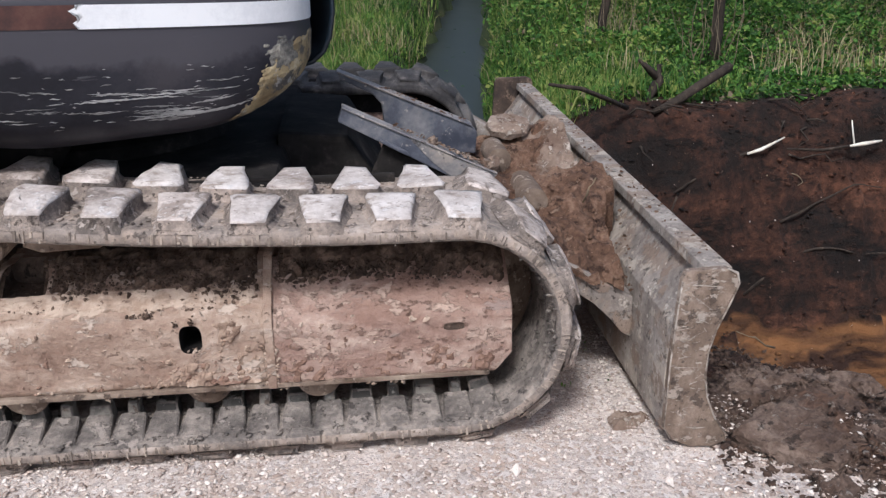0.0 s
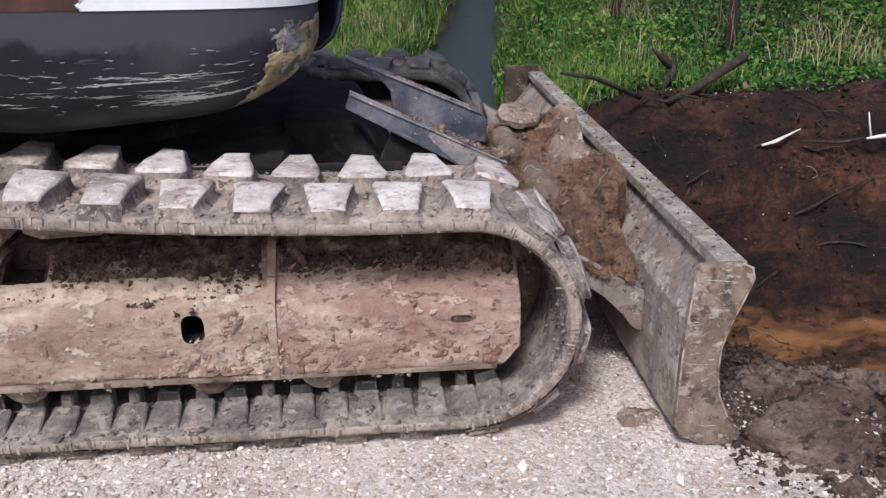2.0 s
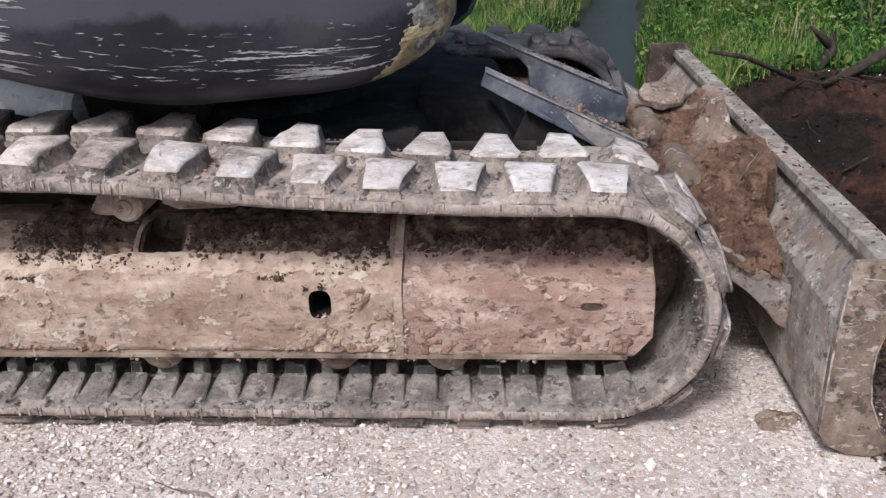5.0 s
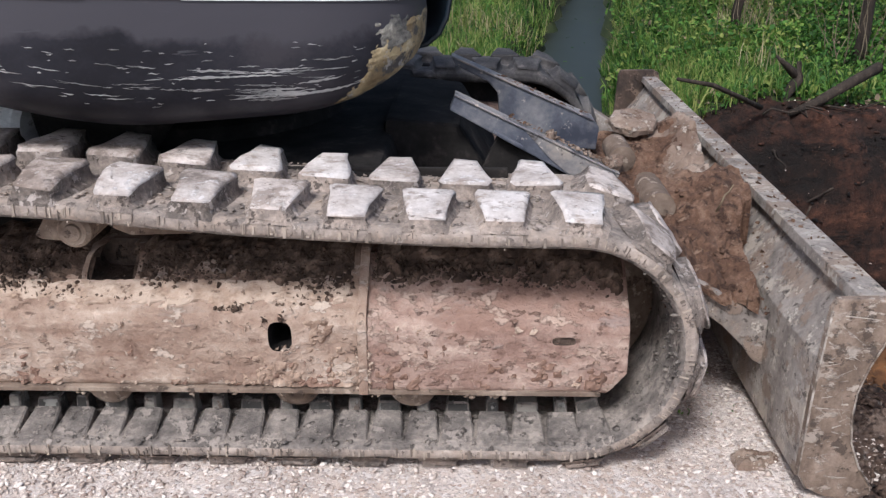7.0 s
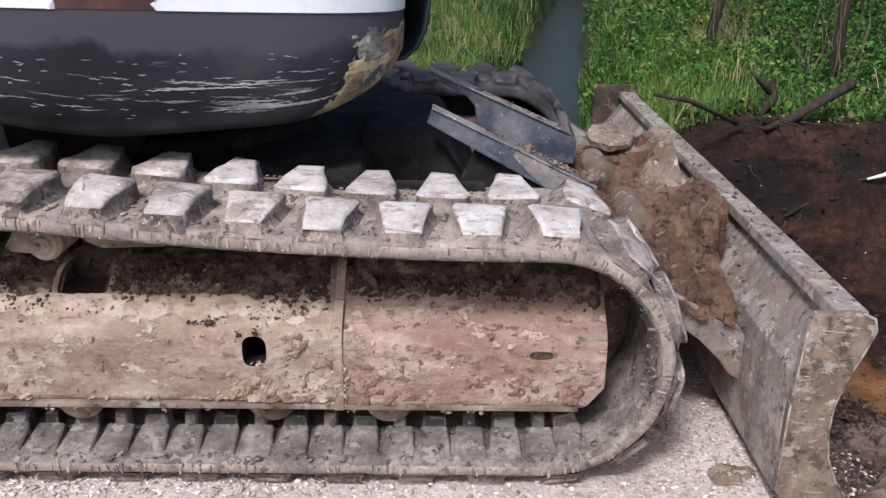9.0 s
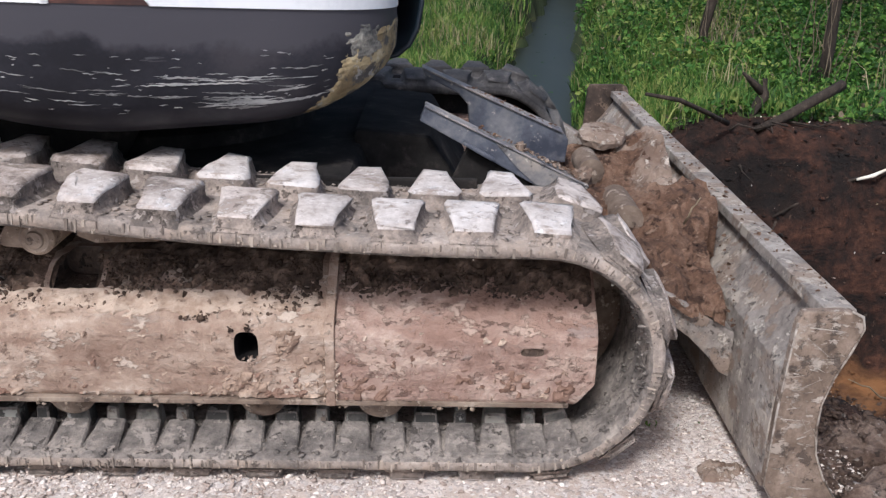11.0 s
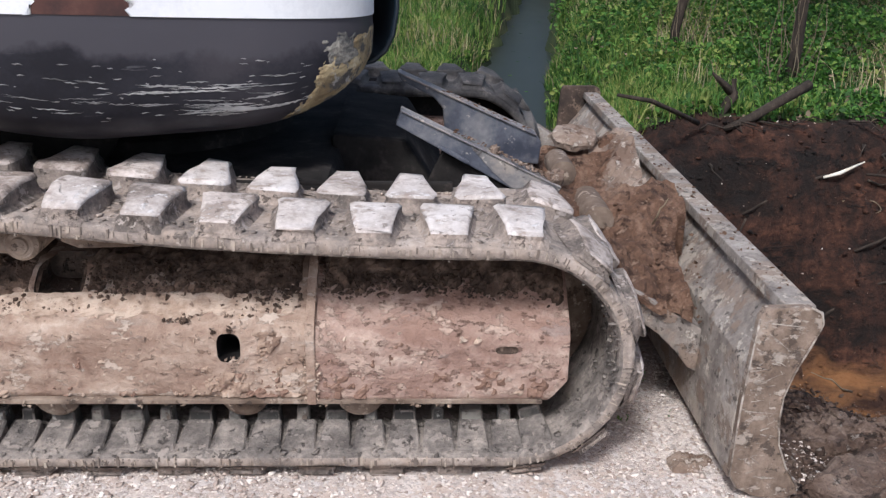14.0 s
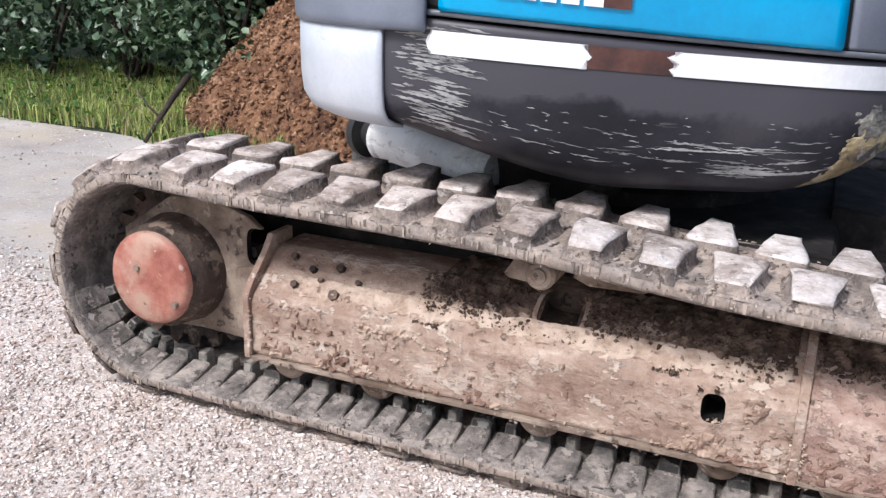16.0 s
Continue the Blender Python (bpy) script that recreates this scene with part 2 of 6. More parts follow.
M["lightp"] = mat("pale_grey_paint", [(0.3, (0.36, 0.38, 0.42)), (0.55, (0.47, 0.50, 0.55)), (0.8, (0.56, 0.58, 0.62))], 0.42, scale=3, fine=90, bump=0.06,
                  patch=(0.30, 0.29, 0.28), patch_scale=6, patch_at=0.68, patch_stretch=(1, 1, 2))
M["scuff"] = mat("pale_scuffed_steel", [(0.3, (0.22, 0.18, 0.15)), (0.5, (0.38, 0.33, 0.285)), (0.7, (0.50, 0.45, 0.40))], 0.7, scale=30, fine=90, bump=0.4, patch=(0.12, 0.09, 0.07), patch_scale=22, patch_at=0.55)
M["trim"] = mat("thin_grey_trim", [(0.3, (0.10, 0.11, 0.13)), (0.7, (0.18, 0.19, 0.21))], 0.4, bump=0.05)
M["gasket"] = mat("black_rubber_gap", [(0.3, (0.012, 0.012, 0.013)), (0.7, (0.03, 0.03, 0.03))], 0.6, bump=0.1)
M["hub"] = mat("faded_red_paint", [(0.3, (0.23, 0.075, 0.052)), (0.5, (0.35, 0.13, 0.095)), (0.7, (0.45, 0.23, 0.175))], 0.65, scale=9, fine=50, bump=0.5,
               patch=(0.42, 0.27, 0.205), patch_scale=7, patch_at=0.56, patch_soft=0.08, specks=(((0.14, 0.085, 0.065), 17, 0.62, 0.75, 1, 1), ((0.50, 0.40, 0.34), 24, 0.63, 0.7, 1, 1)))
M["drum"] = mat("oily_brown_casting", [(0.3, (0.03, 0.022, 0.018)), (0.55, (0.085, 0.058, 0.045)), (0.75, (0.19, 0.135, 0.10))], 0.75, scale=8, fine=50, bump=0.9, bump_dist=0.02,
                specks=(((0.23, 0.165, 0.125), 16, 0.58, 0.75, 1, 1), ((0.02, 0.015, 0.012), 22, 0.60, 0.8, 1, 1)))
M["plate"] = mat("dusty_brown_plate", [(0.3, (0.12, 0.083, 0.06)), (0.5, (0.23, 0.172, 0.133)), (0.72, (0.35, 0.28, 0.22))], 0.85, scale=6, fine=50, bump=0.8, bump_dist=0.015,
                 patch=(0.12, 0.083, 0.062), patch_scale=5, patch_at=0.56, patch_mix=0.7, specks=(((0.06, 0.042, 0.033), 20, 0.60, 0.8, 1, 1), ((0.42, 0.34, 0.275), 26, 0.60, 0.7, 1, 1)))
M["blade"] = mat("muddy_grey_steel", [(0.25, (0.11, 0.095, 0.085)), (0.42, (0.215, 0.185, 0.165)), (0.6, (0.33, 0.29, 0.26)), (0.76, (0.47, 0.43, 0.39))],
                 0.75, scale=9, stretch=(1, 0.8, 0.7), fine=50, bump=0.8, bump_dist=0.015, fine_amt=0.35, patch=(0.29, 0.215, 0.165), patch_scale=6, patch_at=0.56, patch_soft=0.03, patch_mix=0.6,
                 patch2=(0.46, 0.41, 0.36), patch2_scale=10, patch2_at=0.64,
                 specks=(((0.48, 0.415, 0.35), 9, 0.565, 0.65, 1, 1), ((0.56, 0.50, 0.44), 24, 0.60, 0.8, 1, 1), ((0.23, 0.165, 0.125), 13, 0.555, 0.75, 1, 1), ((0.07, 0.058, 0.052), 40, 0.615, 0.8, 1, 1)))
M["blade_end"] = mat("scratched_brown_steel", [(0.25, (0.0936, 0.0646, 0.048)), (0.45, (0.178, 0.129, 0.0977)), (0.6, (0.262, 0.196, 0.153)), (0.76, (0.374, 0.297, 0.24))],
                     0.7, scale=10, stretch=(1.2, 1, 0.8), fine=55, bump=0.8, bump_dist=0.015, fine_amt=0.35, patch=(0.42, 0.36, 0.31), patch_scale=9, patch_at=0.62, patch_soft=0.02, patch_stretch=(0.8, 1, 2.0),
                     patch2=(0.07, 0.05, 0.038), patch2_scale=7, patch2_at=0.64, specks=(((0.45, 0.385, 0.33), 12, 0.57, 0.65, 1, 1.8), ((0.50, 0.43, 0.37), 30, 0.60, 0.8, 1, 1.6), ((0.075, 0.055, 0.044), 26, 0.59, 0.8, 1, 1)))
M["arm"] = mat("dark_blue_grey_painted_steel", [(0.3, (0.050, 0.055, 0.076)), (0.5, (0.105, 0.112, 0.140)), (0.75, (0.24, 0.235, 0.245))], 0.45, scale=7, fine=60, bump=0.3,
               patch=(0.24, 0.22, 0.21), patch_scale=5, patch_at=0.58, patch_mix=0.6, specks=(((0.40, 0.36, 0.33), 26, 0.64, 0.8, 1, 1),))
M["arm_top"] = mat("mud_dusted_blue_grey_steel", [(0.3, (0.09, 0.09, 0.105)), (0.5, (0.20, 0.19, 0.195)), (0.75, (0.36, 0.33, 0.31))], 0.6, scale=7, fine=60, bump=0.5,
                   patch=(0.44, 0.37, 0.31), patch_scale=8, patch_at=0.54, patch_mix=0.7, specks=(((0.56, 0.49, 0.43), 24, 0.60, 0.8, 1, 1), ((0.07, 0.06, 0.06), 26, 0.60, 0.8, 1, 1)))
M["pipe"] = mat("dusty_aluminium", [(0.3, (0.58, 0.575, 0.56)), (0.6, (0.74, 0.73, 0.71))], 0.55, 0.1, scale=6, fine=70, bump=0.4, patch=(0.86, 0.85, 0.83), patch_scale=7, patch_at=0.53, patch_soft=0.03,
                patch_stretch=(0.5, 1, 2), specks=(((0.40, 0.38, 0.35), 24, 0.60, 0.7, 0.6, 1.4),))
def gravel_material():
    """Crushed stone: chips of two sizes, each with its own tone, bedded in pale dust."""
    m = mat("pale_crushed_gravel", [(0.24, (0.32, 0.250, 0.215)), (0.42, (0.50, 0.420, 0.375)), (0.58, (0.64, 0.555, 0.505)), (0.75, (0.78, 0.715, 0.675))],
            0.95, scale=6, fine=150, bump=0.8, fine_amt=0.5, patch=(0.52, 0.41, 0.345), patch_scale=2.6, patch_at=0.56, patch_soft=0.10,
            specks=(((0.74, 0.67, 0.615), 34, 0.57, 0.75, 1, 1), ((0.28, 0.225, 0.19), 40, 0.615, 0.75, 1, 1), ((0.30, 0.25, 0.215), 9, 0.645, 0.6, 1, 1)))
    n, l = m.node_tree.nodes, m.node_tree.links
    b = n["Principled BSDF"]
    col = b.inputs["Base Color"].links[0].from_socket
    geo = n.new("ShaderNodeNewGeometry")
    height_in = None
    for scale, amount in ((55.0, 0.80), (130.0, 0.70)):
        v = n.new("ShaderNodeTexVoronoi")
        v.inputs["Scale"].default_value = scale
        l.new(geo.outputs["Position"], v.inputs["Vector"])
        sep = n.new("ShaderNodeSeparateColor")
        l.new(v.outputs["Color"], sep.inputs[0])
        ramp = n.new("ShaderNodeValToRGB")
        els = ramp.color_ramp.elements
        els[0].position, els[0].color = 0.0, (0.38, 0.325, 0.295, 1)
        els[1].position, els[1].color = 1.0, (0.72, 0.66, 0.63, 1)
        mid = els.new(0.5)
        mid.color = (0.56, 0.49, 0.455, 1)
        l.new(sep.outputs[0], ramp.inputs[0])
        keep = n.new("ShaderNodeMath")
        keep.operation = 'GREATER_THAN'
        l.new(sep.outputs[1], keep.inputs[0])
        keep.inputs[1].default_value = amount
        mx = n.new("ShaderNodeMix")
        mx.data_type = 'RGBA'
        l.new(keep.outputs[0], mx.inputs[0])
        l.new(col, mx.inputs[6])
        l.new(ramp.outputs[0], mx.inputs[7])
        col = mx.outputs[2]
        bp = n.new("ShaderNodeBump")
        bp.invert = True
        bp.inputs["Strength"].default_value, bp.inputs["Distance"].default_value = 0.4, 0.35 / scale
        l.new(v.outputs["Distance"], bp.inputs["Height"])
        l.new(b.inputs["Normal"].links[0].from_socket, bp.inputs["Normal"])
        l.new(bp.outputs[0], b.inputs["Normal"])
    l.new(col, b.inputs["Base Color"])
    return m


M["gravel"] = gravel_material()
M["stone"] = mat("limestone_chips", [(0.22, (0.371, 0.292, 0.25)), (0.45, (0.53, 0.44, 0.384)), (0.62, (0.658, 0.563, 0.504)), (0.8, (0.796, 0.717, 0.659))], 0.92, scale=9, fine=90, bump=0.5, island=0.8)
M["road"] = mat("worn_pale_asphalt", [(0.3, (0.30, 0.27, 0.25)), (0.5, (0.40, 0.365, 0.34)), (0.7, (0.50, 0.465, 0.43))], 0.95, scale=1.5, fine=110, bump=0.7, fine_amt=0.4, spec=0.15,
                specks=(((0.58, 0.54, 0.50), 40, 0.60, 0.7, 1, 1), ((0.27, 0.24, 0.215), 12, 0.60, 0.6, 1, 1)),
                patch=(0.44, 0.38, 0.31), patch_scale=1.6, patch_at=0.56, patch_soft=0.1)
def soil_material():
    """Dark topsoil over an orange clay bed that begins at a wavy depth."""
    m = mat("dark_brown_soil", [(0.32, (0.0050, 0.0032, 0.0028)), (0.46, (0.0130, 0.0062, 0.0042)), (0.58, (0.040, 0.0162, 0.0098)), (0.76, (0.125, 0.052, 0.029))],
            0.95, scale=1.7, stretch=(0.8, 0.8, 1.9), fine=22, bump=1.0, fine_amt=0.36, bump_dist=0.06, island=0.22,
            specks=(((0.004, 0.003, 0.0026), 5, 0.60, 0.7, 0.5, 2.0), ((0.16, 0.10, 0.07), 30, 0.655, 0.6, 1, 1)))
    n, l = m.node_tree.nodes, m.node_tree.links
    b = n["Principled BSDF"]
    top = b.inputs["Base Color"].links[0].from_socket
    geo = n.new("ShaderNodeNewGeometry")
    sep = n.new("ShaderNodeSeparateXYZ")
    l.new(geo.outputs["Position"], sep.inputs[0])
    wave, grain = n.new("ShaderNodeTexNoise"), n.new("ShaderNodeTexNoise")
    wave.inputs["Scale"].default_value, wave.inputs["Detail"].default_value = 2.2, 8.0
    mp = n.new("ShaderNodeMapping")
    mp.inputs["Scale"].default_value = (0.7, 0.7, 5.0)
    l.new(geo.outputs["Position"], mp.inputs[0])
    l.new(geo.outputs["Position"], wave.inputs["Vector"])
    l.new(mp.outputs[0], grain.inputs["Vector"])
    grain.inputs["Scale"].default_value, grain.inputs["Detail"].default_value = 3.0, 8.0
    ramp = n.new("ShaderNodeValToRGB")
    els = ramp.color_ramp.elements
    els[0].position, els[0].color = 0.38, (0.030, 0.013, 0.008, 1)
    els[1].position, els[1].color = 0.60, (0.20, 0.092, 0.036, 1)
    l.new(grain.outputs["Fac"], ramp.inputs[0])
    a = n.new("ShaderNodeMath")
    a.operation = 'MULTIPLY_ADD'
    l.new(wave.outputs["Fac"], a.inputs[0])
    a.inputs[1].default_value = 0.55
    l.new(sep.outputs["Z"], a.inputs[2])
    r = n.new("ShaderNodeMapRange")
    r.inputs[1].default_value, r.inputs[2].default_value = -0.545, -0.60
    l.new(a.outputs[0], r.inputs[0])
    mx = n.new("ShaderNodeMix")
    mx.data_type = 'RGBA'
    l.new(r.outputs[0], mx.inputs[0])
    l.new(top, mx.inputs[6])
    l.new(ramp.outputs[0], mx.inputs[7])
    l.new(mx.outputs[2], b.inputs["Base Color"])
    return m


M["soil"] = soil_material()
M["heap"] = mat("loose_orange_brown_soil", [(0.28, (0.085, 0.040, 0.022)), (0.5, (0.21, 0.105, 0.055)), (0.72, (0.38, 0.225, 0.135))], 0.95, scale=4, fine=26, bump=1.0, island=0.3, bump_dist=0.06, fine_amt=0.4)
M["clod"] = mat("crumbly_soil_clod", [(0.28, (0.065, 0.033, 0.021)), (0.5, (0.135, 0.074, 0.047)), (0.72, (0.26, 0.165, 0.115))], 0.95, scale=8, fine=60, bump=1.0, fine_amt=0.45, bump_dist=0.025,
                specks=(((0.04, 0.02, 0.013), 24, 0.59, 0.8, 1, 1), ((0.34, 0.235, 0.17), 36, 0.615, 0.7, 1, 1)))
M["claylump"] = mat("pale_clay_lump", [(0.3, (0.15, 0.10, 0.075)), (0.5, (0.25, 0.185, 0.145)), (0.7, (0.38, 0.31, 0.26))], 0.95, scale=8, fine=50, bump=1.0, bump_dist=0.02,
                    specks=(((0.13, 0.075, 0.05), 16, 0.56, 0.8, 1, 1), ((0.52, 0.45, 0.39), 34, 0.60, 0.8, 1, 1)))
M["rubble"] = mat("grey_brown_road_rubble", [(0.28, (0.0307, 0.0177, 0.0132)), (0.45, (0.0836, 0.0515, 0.0378)), (0.6, (0.137, 0.0926, 0.071)), (0.78, (0.246, 0.181, 0.146))], 0.95, scale=7, fine=60, bump=1.0, fine_amt=0.45, island=0.12, bump_dist=0.03,
                 specks=(((0.36, 0.31, 0.27), 30, 0.615, 0.8, 1, 1), ((0.03, 0.02, 0.015), 18, 0.60, 0.8, 1, 1), ((0.13, 0.07, 0.045), 6, 0.58, 0.6, 1, 1)))
M["turf"] = mat("grassy_earth", [(0.3, (0.012, 0.02, 0.008)), (0.5, (0.028, 0.045, 0.014)), (0.7, (0.07, 0.075, 0.03))], 0.95, scale=2.5, fine=50, bump=0.8)
M["grass"] = mat("fresh_grass", [(0.25, (0.05, 0.14, 0.02)), (0.5, (0.11, 0.26, 0.036)), (0.75, (0.28, 0.33, 0.09))], 0.6, scale=0.8, fine=8, bump=0, island=0.45, translucent=0.35)
M["meadow"] = mat("patchy_meadow_grass", [(0.22, (0.022, 0.062, 0.013)), (0.45, (0.07, 0.17, 0.028)), (0.62, (0.16, 0.27, 0.05)), (0.8, (0.30, 0.33, 0.10))], 0.7, scale=1.1, fine=8, bump=0, island=0.35, translucent=0.35)
M["verge"] = mat("pale_verge_grass", [(0.25, (0.135, 0.216, 0.0473)), (0.5, (0.297, 0.392, 0.0945)), (0.75, (0.54, 0.553, 0.203))], 0.7, scale=0.9, fine=8, bump=0, island=0.45, translucent=0.35)
M["drygrass"] = mat("dry_grass", [(0.3, (0.25, 0.20, 0.10)), (0.7, (0.46, 0.40, 0.24))], 0.8, scale=1, fine=8, bump=0, island=0.5, translucent=0.2)
M["leaf"] = mat("weed_leaves", [(0.2, (0.0243, 0.0729, 0.0132)), (0.45, (0.0607, 0.166, 0.0265)), (0.7, (0.132, 0.27, 0.0442)), (0.88, (0.265, 0.309, 0.0773))], 0.7, scale=0.9, fine=7, bump=0, island=0.5, translucent=0.35)
M["bush"] = mat("dark_shrub_leaves", [(0.25, (0.02, 0.048, 0.02)), (0.55, (0.045, 0.095, 0.042)), (0.8, (0.20, 0.28, 0.17))], 0.33, scale=0.8, fine=7, bump=0, island=0.55, translucent=0.2, spec=0.7)
M["bark"] = mat("dark_bark", [(0.3, (0.018, 0.013, 0.010)), (0.6, (0.045, 0.033, 0.025)), (0.8, (0.11, 0.085, 0.065))], 0.9, scale=20, stretch=(2, 2, 0.4), fine=90, bump=0.7)
M["cutwood"] = mat("fresh_pale_wood", [(0.3, (0.66, 0.60, 0.50)), (0.7, (0.82, 0.78, 0.70))], 0.7, scale=20, bump=0.2)
M["vine"] = mat("dry_stems", [(0.3, (0.11, 0.083, 0.055)), (0.7, (0.25, 0.20, 0.135))], 0.9, scale=10, bump=0.2)


def water_material():
    m = bpy.data.materials.new("murky_ditch_water")
    m.use_nodes = True
    n, l = m.node_tree.nodes, m.node_tree.links
    b = n["Principled BSDF"]
    b.inputs["Base Color"].default_value = (0.026, 0.030, 0.024, 1)
    b.inputs["Roughness"].default_value = 0.35
    b.inputs["Specular IOR Level"].default_value = 0.08
    t, bp = n.new("ShaderNodeTexNoise"), n.new("ShaderNodeBump")
    t.inputs["Scale"].default_value = 5.0
    bp.inputs["Strength"].default_value, bp.inputs["Distance"].default_value = 0.6, 0.05
    l.new(t.outputs["Fac"], bp.inputs["Height"])
    l.new(bp.outputs[0], b.inputs["Normal"])
    return m


M["water"] = water_material()


# ---- mesh helpers ----
def mesh(name, verts, faces, mats, face_mat=None, smooth=False):
    me = bpy.data.meshes.new(name)
    me.from_pydata([tuple(map(float, v)) for v in verts], [], [tuple(map(int, f)) for f in faces])
    for k in (mats if isinstance(mats, (list, tuple)) else [mats]):
        me.materials.append(M[k])
    if face_mat is not None:
        me.polygons.foreach_set("material_index", np.array(face_mat, dtype=np.int32))
    if smooth:
        me.polygons.foreach_set("use_smooth", np.ones(len(me.polygons), dtype=bool))
    me.update()
    return me


def part(name, me, parent=None, label="", m=None):
    """Links a mesh as one object, under a thing or a part if given."""
    if isinstance(me, bmesh.types.BMesh):
        bm, me = me, bpy.data.meshes.new(name)
        bm.to_mesh(me)
        bm.free()
    ob = new(name, me)
    if parent is not None:
        ob.parent = parent
    if m is not None:
        ob.matrix_basis = m
    if label:
        tagged(ob, label)
    return ob


def thing(name, label, category, group="", kind=""):
    return tagged(new(name), label, category, group, kind)


def setmat(bm, *names):
    """Turns a bmesh into a mesh with these materials."""
    me = bpy.data.meshes.new(names[0])
    bmesh.ops.recalc_face_normals(bm, faces=bm.faces)
    bm.to_mesh(me)
    bm.free()
    for k in names:
        me.materials.append(M[k])
    return me


def prism(poly, axis, a, b, *mats, bevel=0.004, seg=2):
    """A polygon drawn in the two other axes, drawn out along an axis from a to b, with rounded edges."""
    bm = bmesh.new()
    put = {"x": lambda p, q, w: (w, p, q), "y": lambda p, q, w: (p, w, q), "z": lambda p, q, w: (p, q, w)}[axis]
    lo = [bm.verts.new(put(p, q, a)) for p, q in poly]
    hi = [bm.verts.new(put(p, q, b)) for p, q in poly]
    bm.faces.new(lo)
    bm.faces.new(hi)
    for i in range(len(poly)):
        j = (i + 1) % len(poly)
        bm.faces.new((lo[i], lo[j], hi[j], hi[i]))
    bmesh.ops.recalc_face_normals(bm, faces=bm.faces)
    if bevel:
        sharp = [e for e in bm.edges if len(e.link_faces) == 2 and e.calc_face_angle(0) > 0.35]
        bmesh.ops.bevel(bm, geom=sharp, offset=bevel, segments=seg, affect='EDGES', profile=0.6)
    return setmat(bm, *mats)


def box(x0, x1, y0, y1, z0, z1, *mats, bevel=0.006):
    return prism([(x0, z0), (x1, z0), (x1, z1), (x0, z1)], "y", y0, y1, *mats, bevel=bevel)


def turned(profile, axis_at, along, *mats, seg=40, smooth=True):
    """A body of revolution about an axis along x or y: profile rows are (place on the axis, radius)."""
    verts, faces = [], []
    for p, r in profile:
        for k in range(seg):
            a = 2 * math.pi * k / seg
            c, s = r * math.cos(a), r * math.sin(a)
            verts.append((axis_at[0] + c, p, axis_at[1] + s) if along == "y" else (p, axis_at[0] + c, axis_at[1] + s))
    for i in range(len(profile) - 1):
        for k in range(seg):
            q = (k + 1) % seg
            faces.append((i * seg + k, i * seg + q, (i + 1) * seg + q, (i + 1) * seg + k))
    faces.append(tuple(range(seg)))
    faces.append(tuple(range((len(profile) - 1) * seg, len(profile) * seg)))
    bm = bmesh.new()
    me = mesh("turned", verts, faces, list(mats))
    bm.from_mesh(me)
    bmesh.ops.recalc_face_normals(bm, faces=bm.faces)
    for f in bm.faces:
        f.smooth = smooth and len(f.verts) == 4
    for e in bm.edges:
        e.smooth = e.calc_face_angle(0) < 0.6
    bm.to_mesh(me)
    bm.free()
    return me


def tube(points, radii, *mats, seg=8, wob=0.0):
    """A tapered, slightly uneven rod along points."""
    pts = [Vector(p) for p in points]
    verts, faces = [], []
    for i, p in enumerate(pts):
        d = (pts[min(i + 1, len(pts) - 1)] - pts[max(i - 1, 0)]).normalized()
        a = d.cross(Vector((0.13, 0.31, 0.94))).normalized()
        b = d.cross(a)
        for k in range(seg):
            w = 2 * math.pi * k / seg
            r = radii[i] * (1 + wob * noise.noise(p * 9 + Vector((k, 0, 0))))
            verts.append(p + a * math.cos(w) * r + b * math.sin(w) * r)
    for i in range(len(pts) - 1):
        for k in range(seg):
            q = (k + 1) % seg
            faces.append((i * seg + k, i * seg + q, (i + 1) * seg + q, (i + 1) * seg + k))
    faces += [tuple(range(seg))[::-1], tuple(range((len(pts) - 1) * seg, len(pts) * seg))]
    return mesh("rod", verts, faces, list(mats), smooth=True)


def n2(x, y, s, seed=0.0):
    return noise.noise(Vector((x * s, y * s, seed)))


def fbm(x, y, s, seed=0.0):
    return noise.fractal(Vector((x * s, y * s, seed)), 0.8, 2.1, 5)


def sheet(xs, ys, height, mats, pick=None, smooth=True):
    """A height field over a grid of coordinates."""
    xs, ys = list(xs), list(ys)
    verts = [(x, y, height(x, y)) for y in ys for x in xs]
    w = len(xs)
    faces, idx = [], []
    for j in range(len(ys) - 1):
        for i in range(w - 1):
            faces.append((j * w + i, j * w + i + 1, (j + 1) * w + i + 1, (j + 1) * w + i))
            if pick:
                idx.append(pick((xs[i] + xs[i + 1]) / 2, (ys[j] + ys[j + 1]) / 2, verts[j * w + i][2]))
    return mesh("sheet", verts, faces, mats, idx if pick else None, smooth)


def icosahedron():
    g = (1 + 5 ** 0.5) / 2
    v = np.array([(-1, g, 0), (1, g, 0), (-1, -g, 0), (1, -g, 0), (0, -1, g), (0, 1, g), (0, -1, -g), (0, 1, -g), (g, 0, -1), (g, 0, 1), (-g, 0, -1), (-g, 0, 1)]) / 1.902
    f = np.array([(0, 11, 5), (0, 5, 1), (0, 1, 7), (0, 7, 10), (0, 10, 11), (1, 5, 9), (5, 11, 4), (11, 10, 2), (10, 7, 6), (7, 1, 8),
                  (3, 9, 4), (3, 4, 2), (3, 2, 6), (3, 6, 8), (3, 8, 9), (4, 9, 5), (2, 4, 11), (6, 2, 10), (8, 6, 7), (9, 8, 1)])
    return v, f


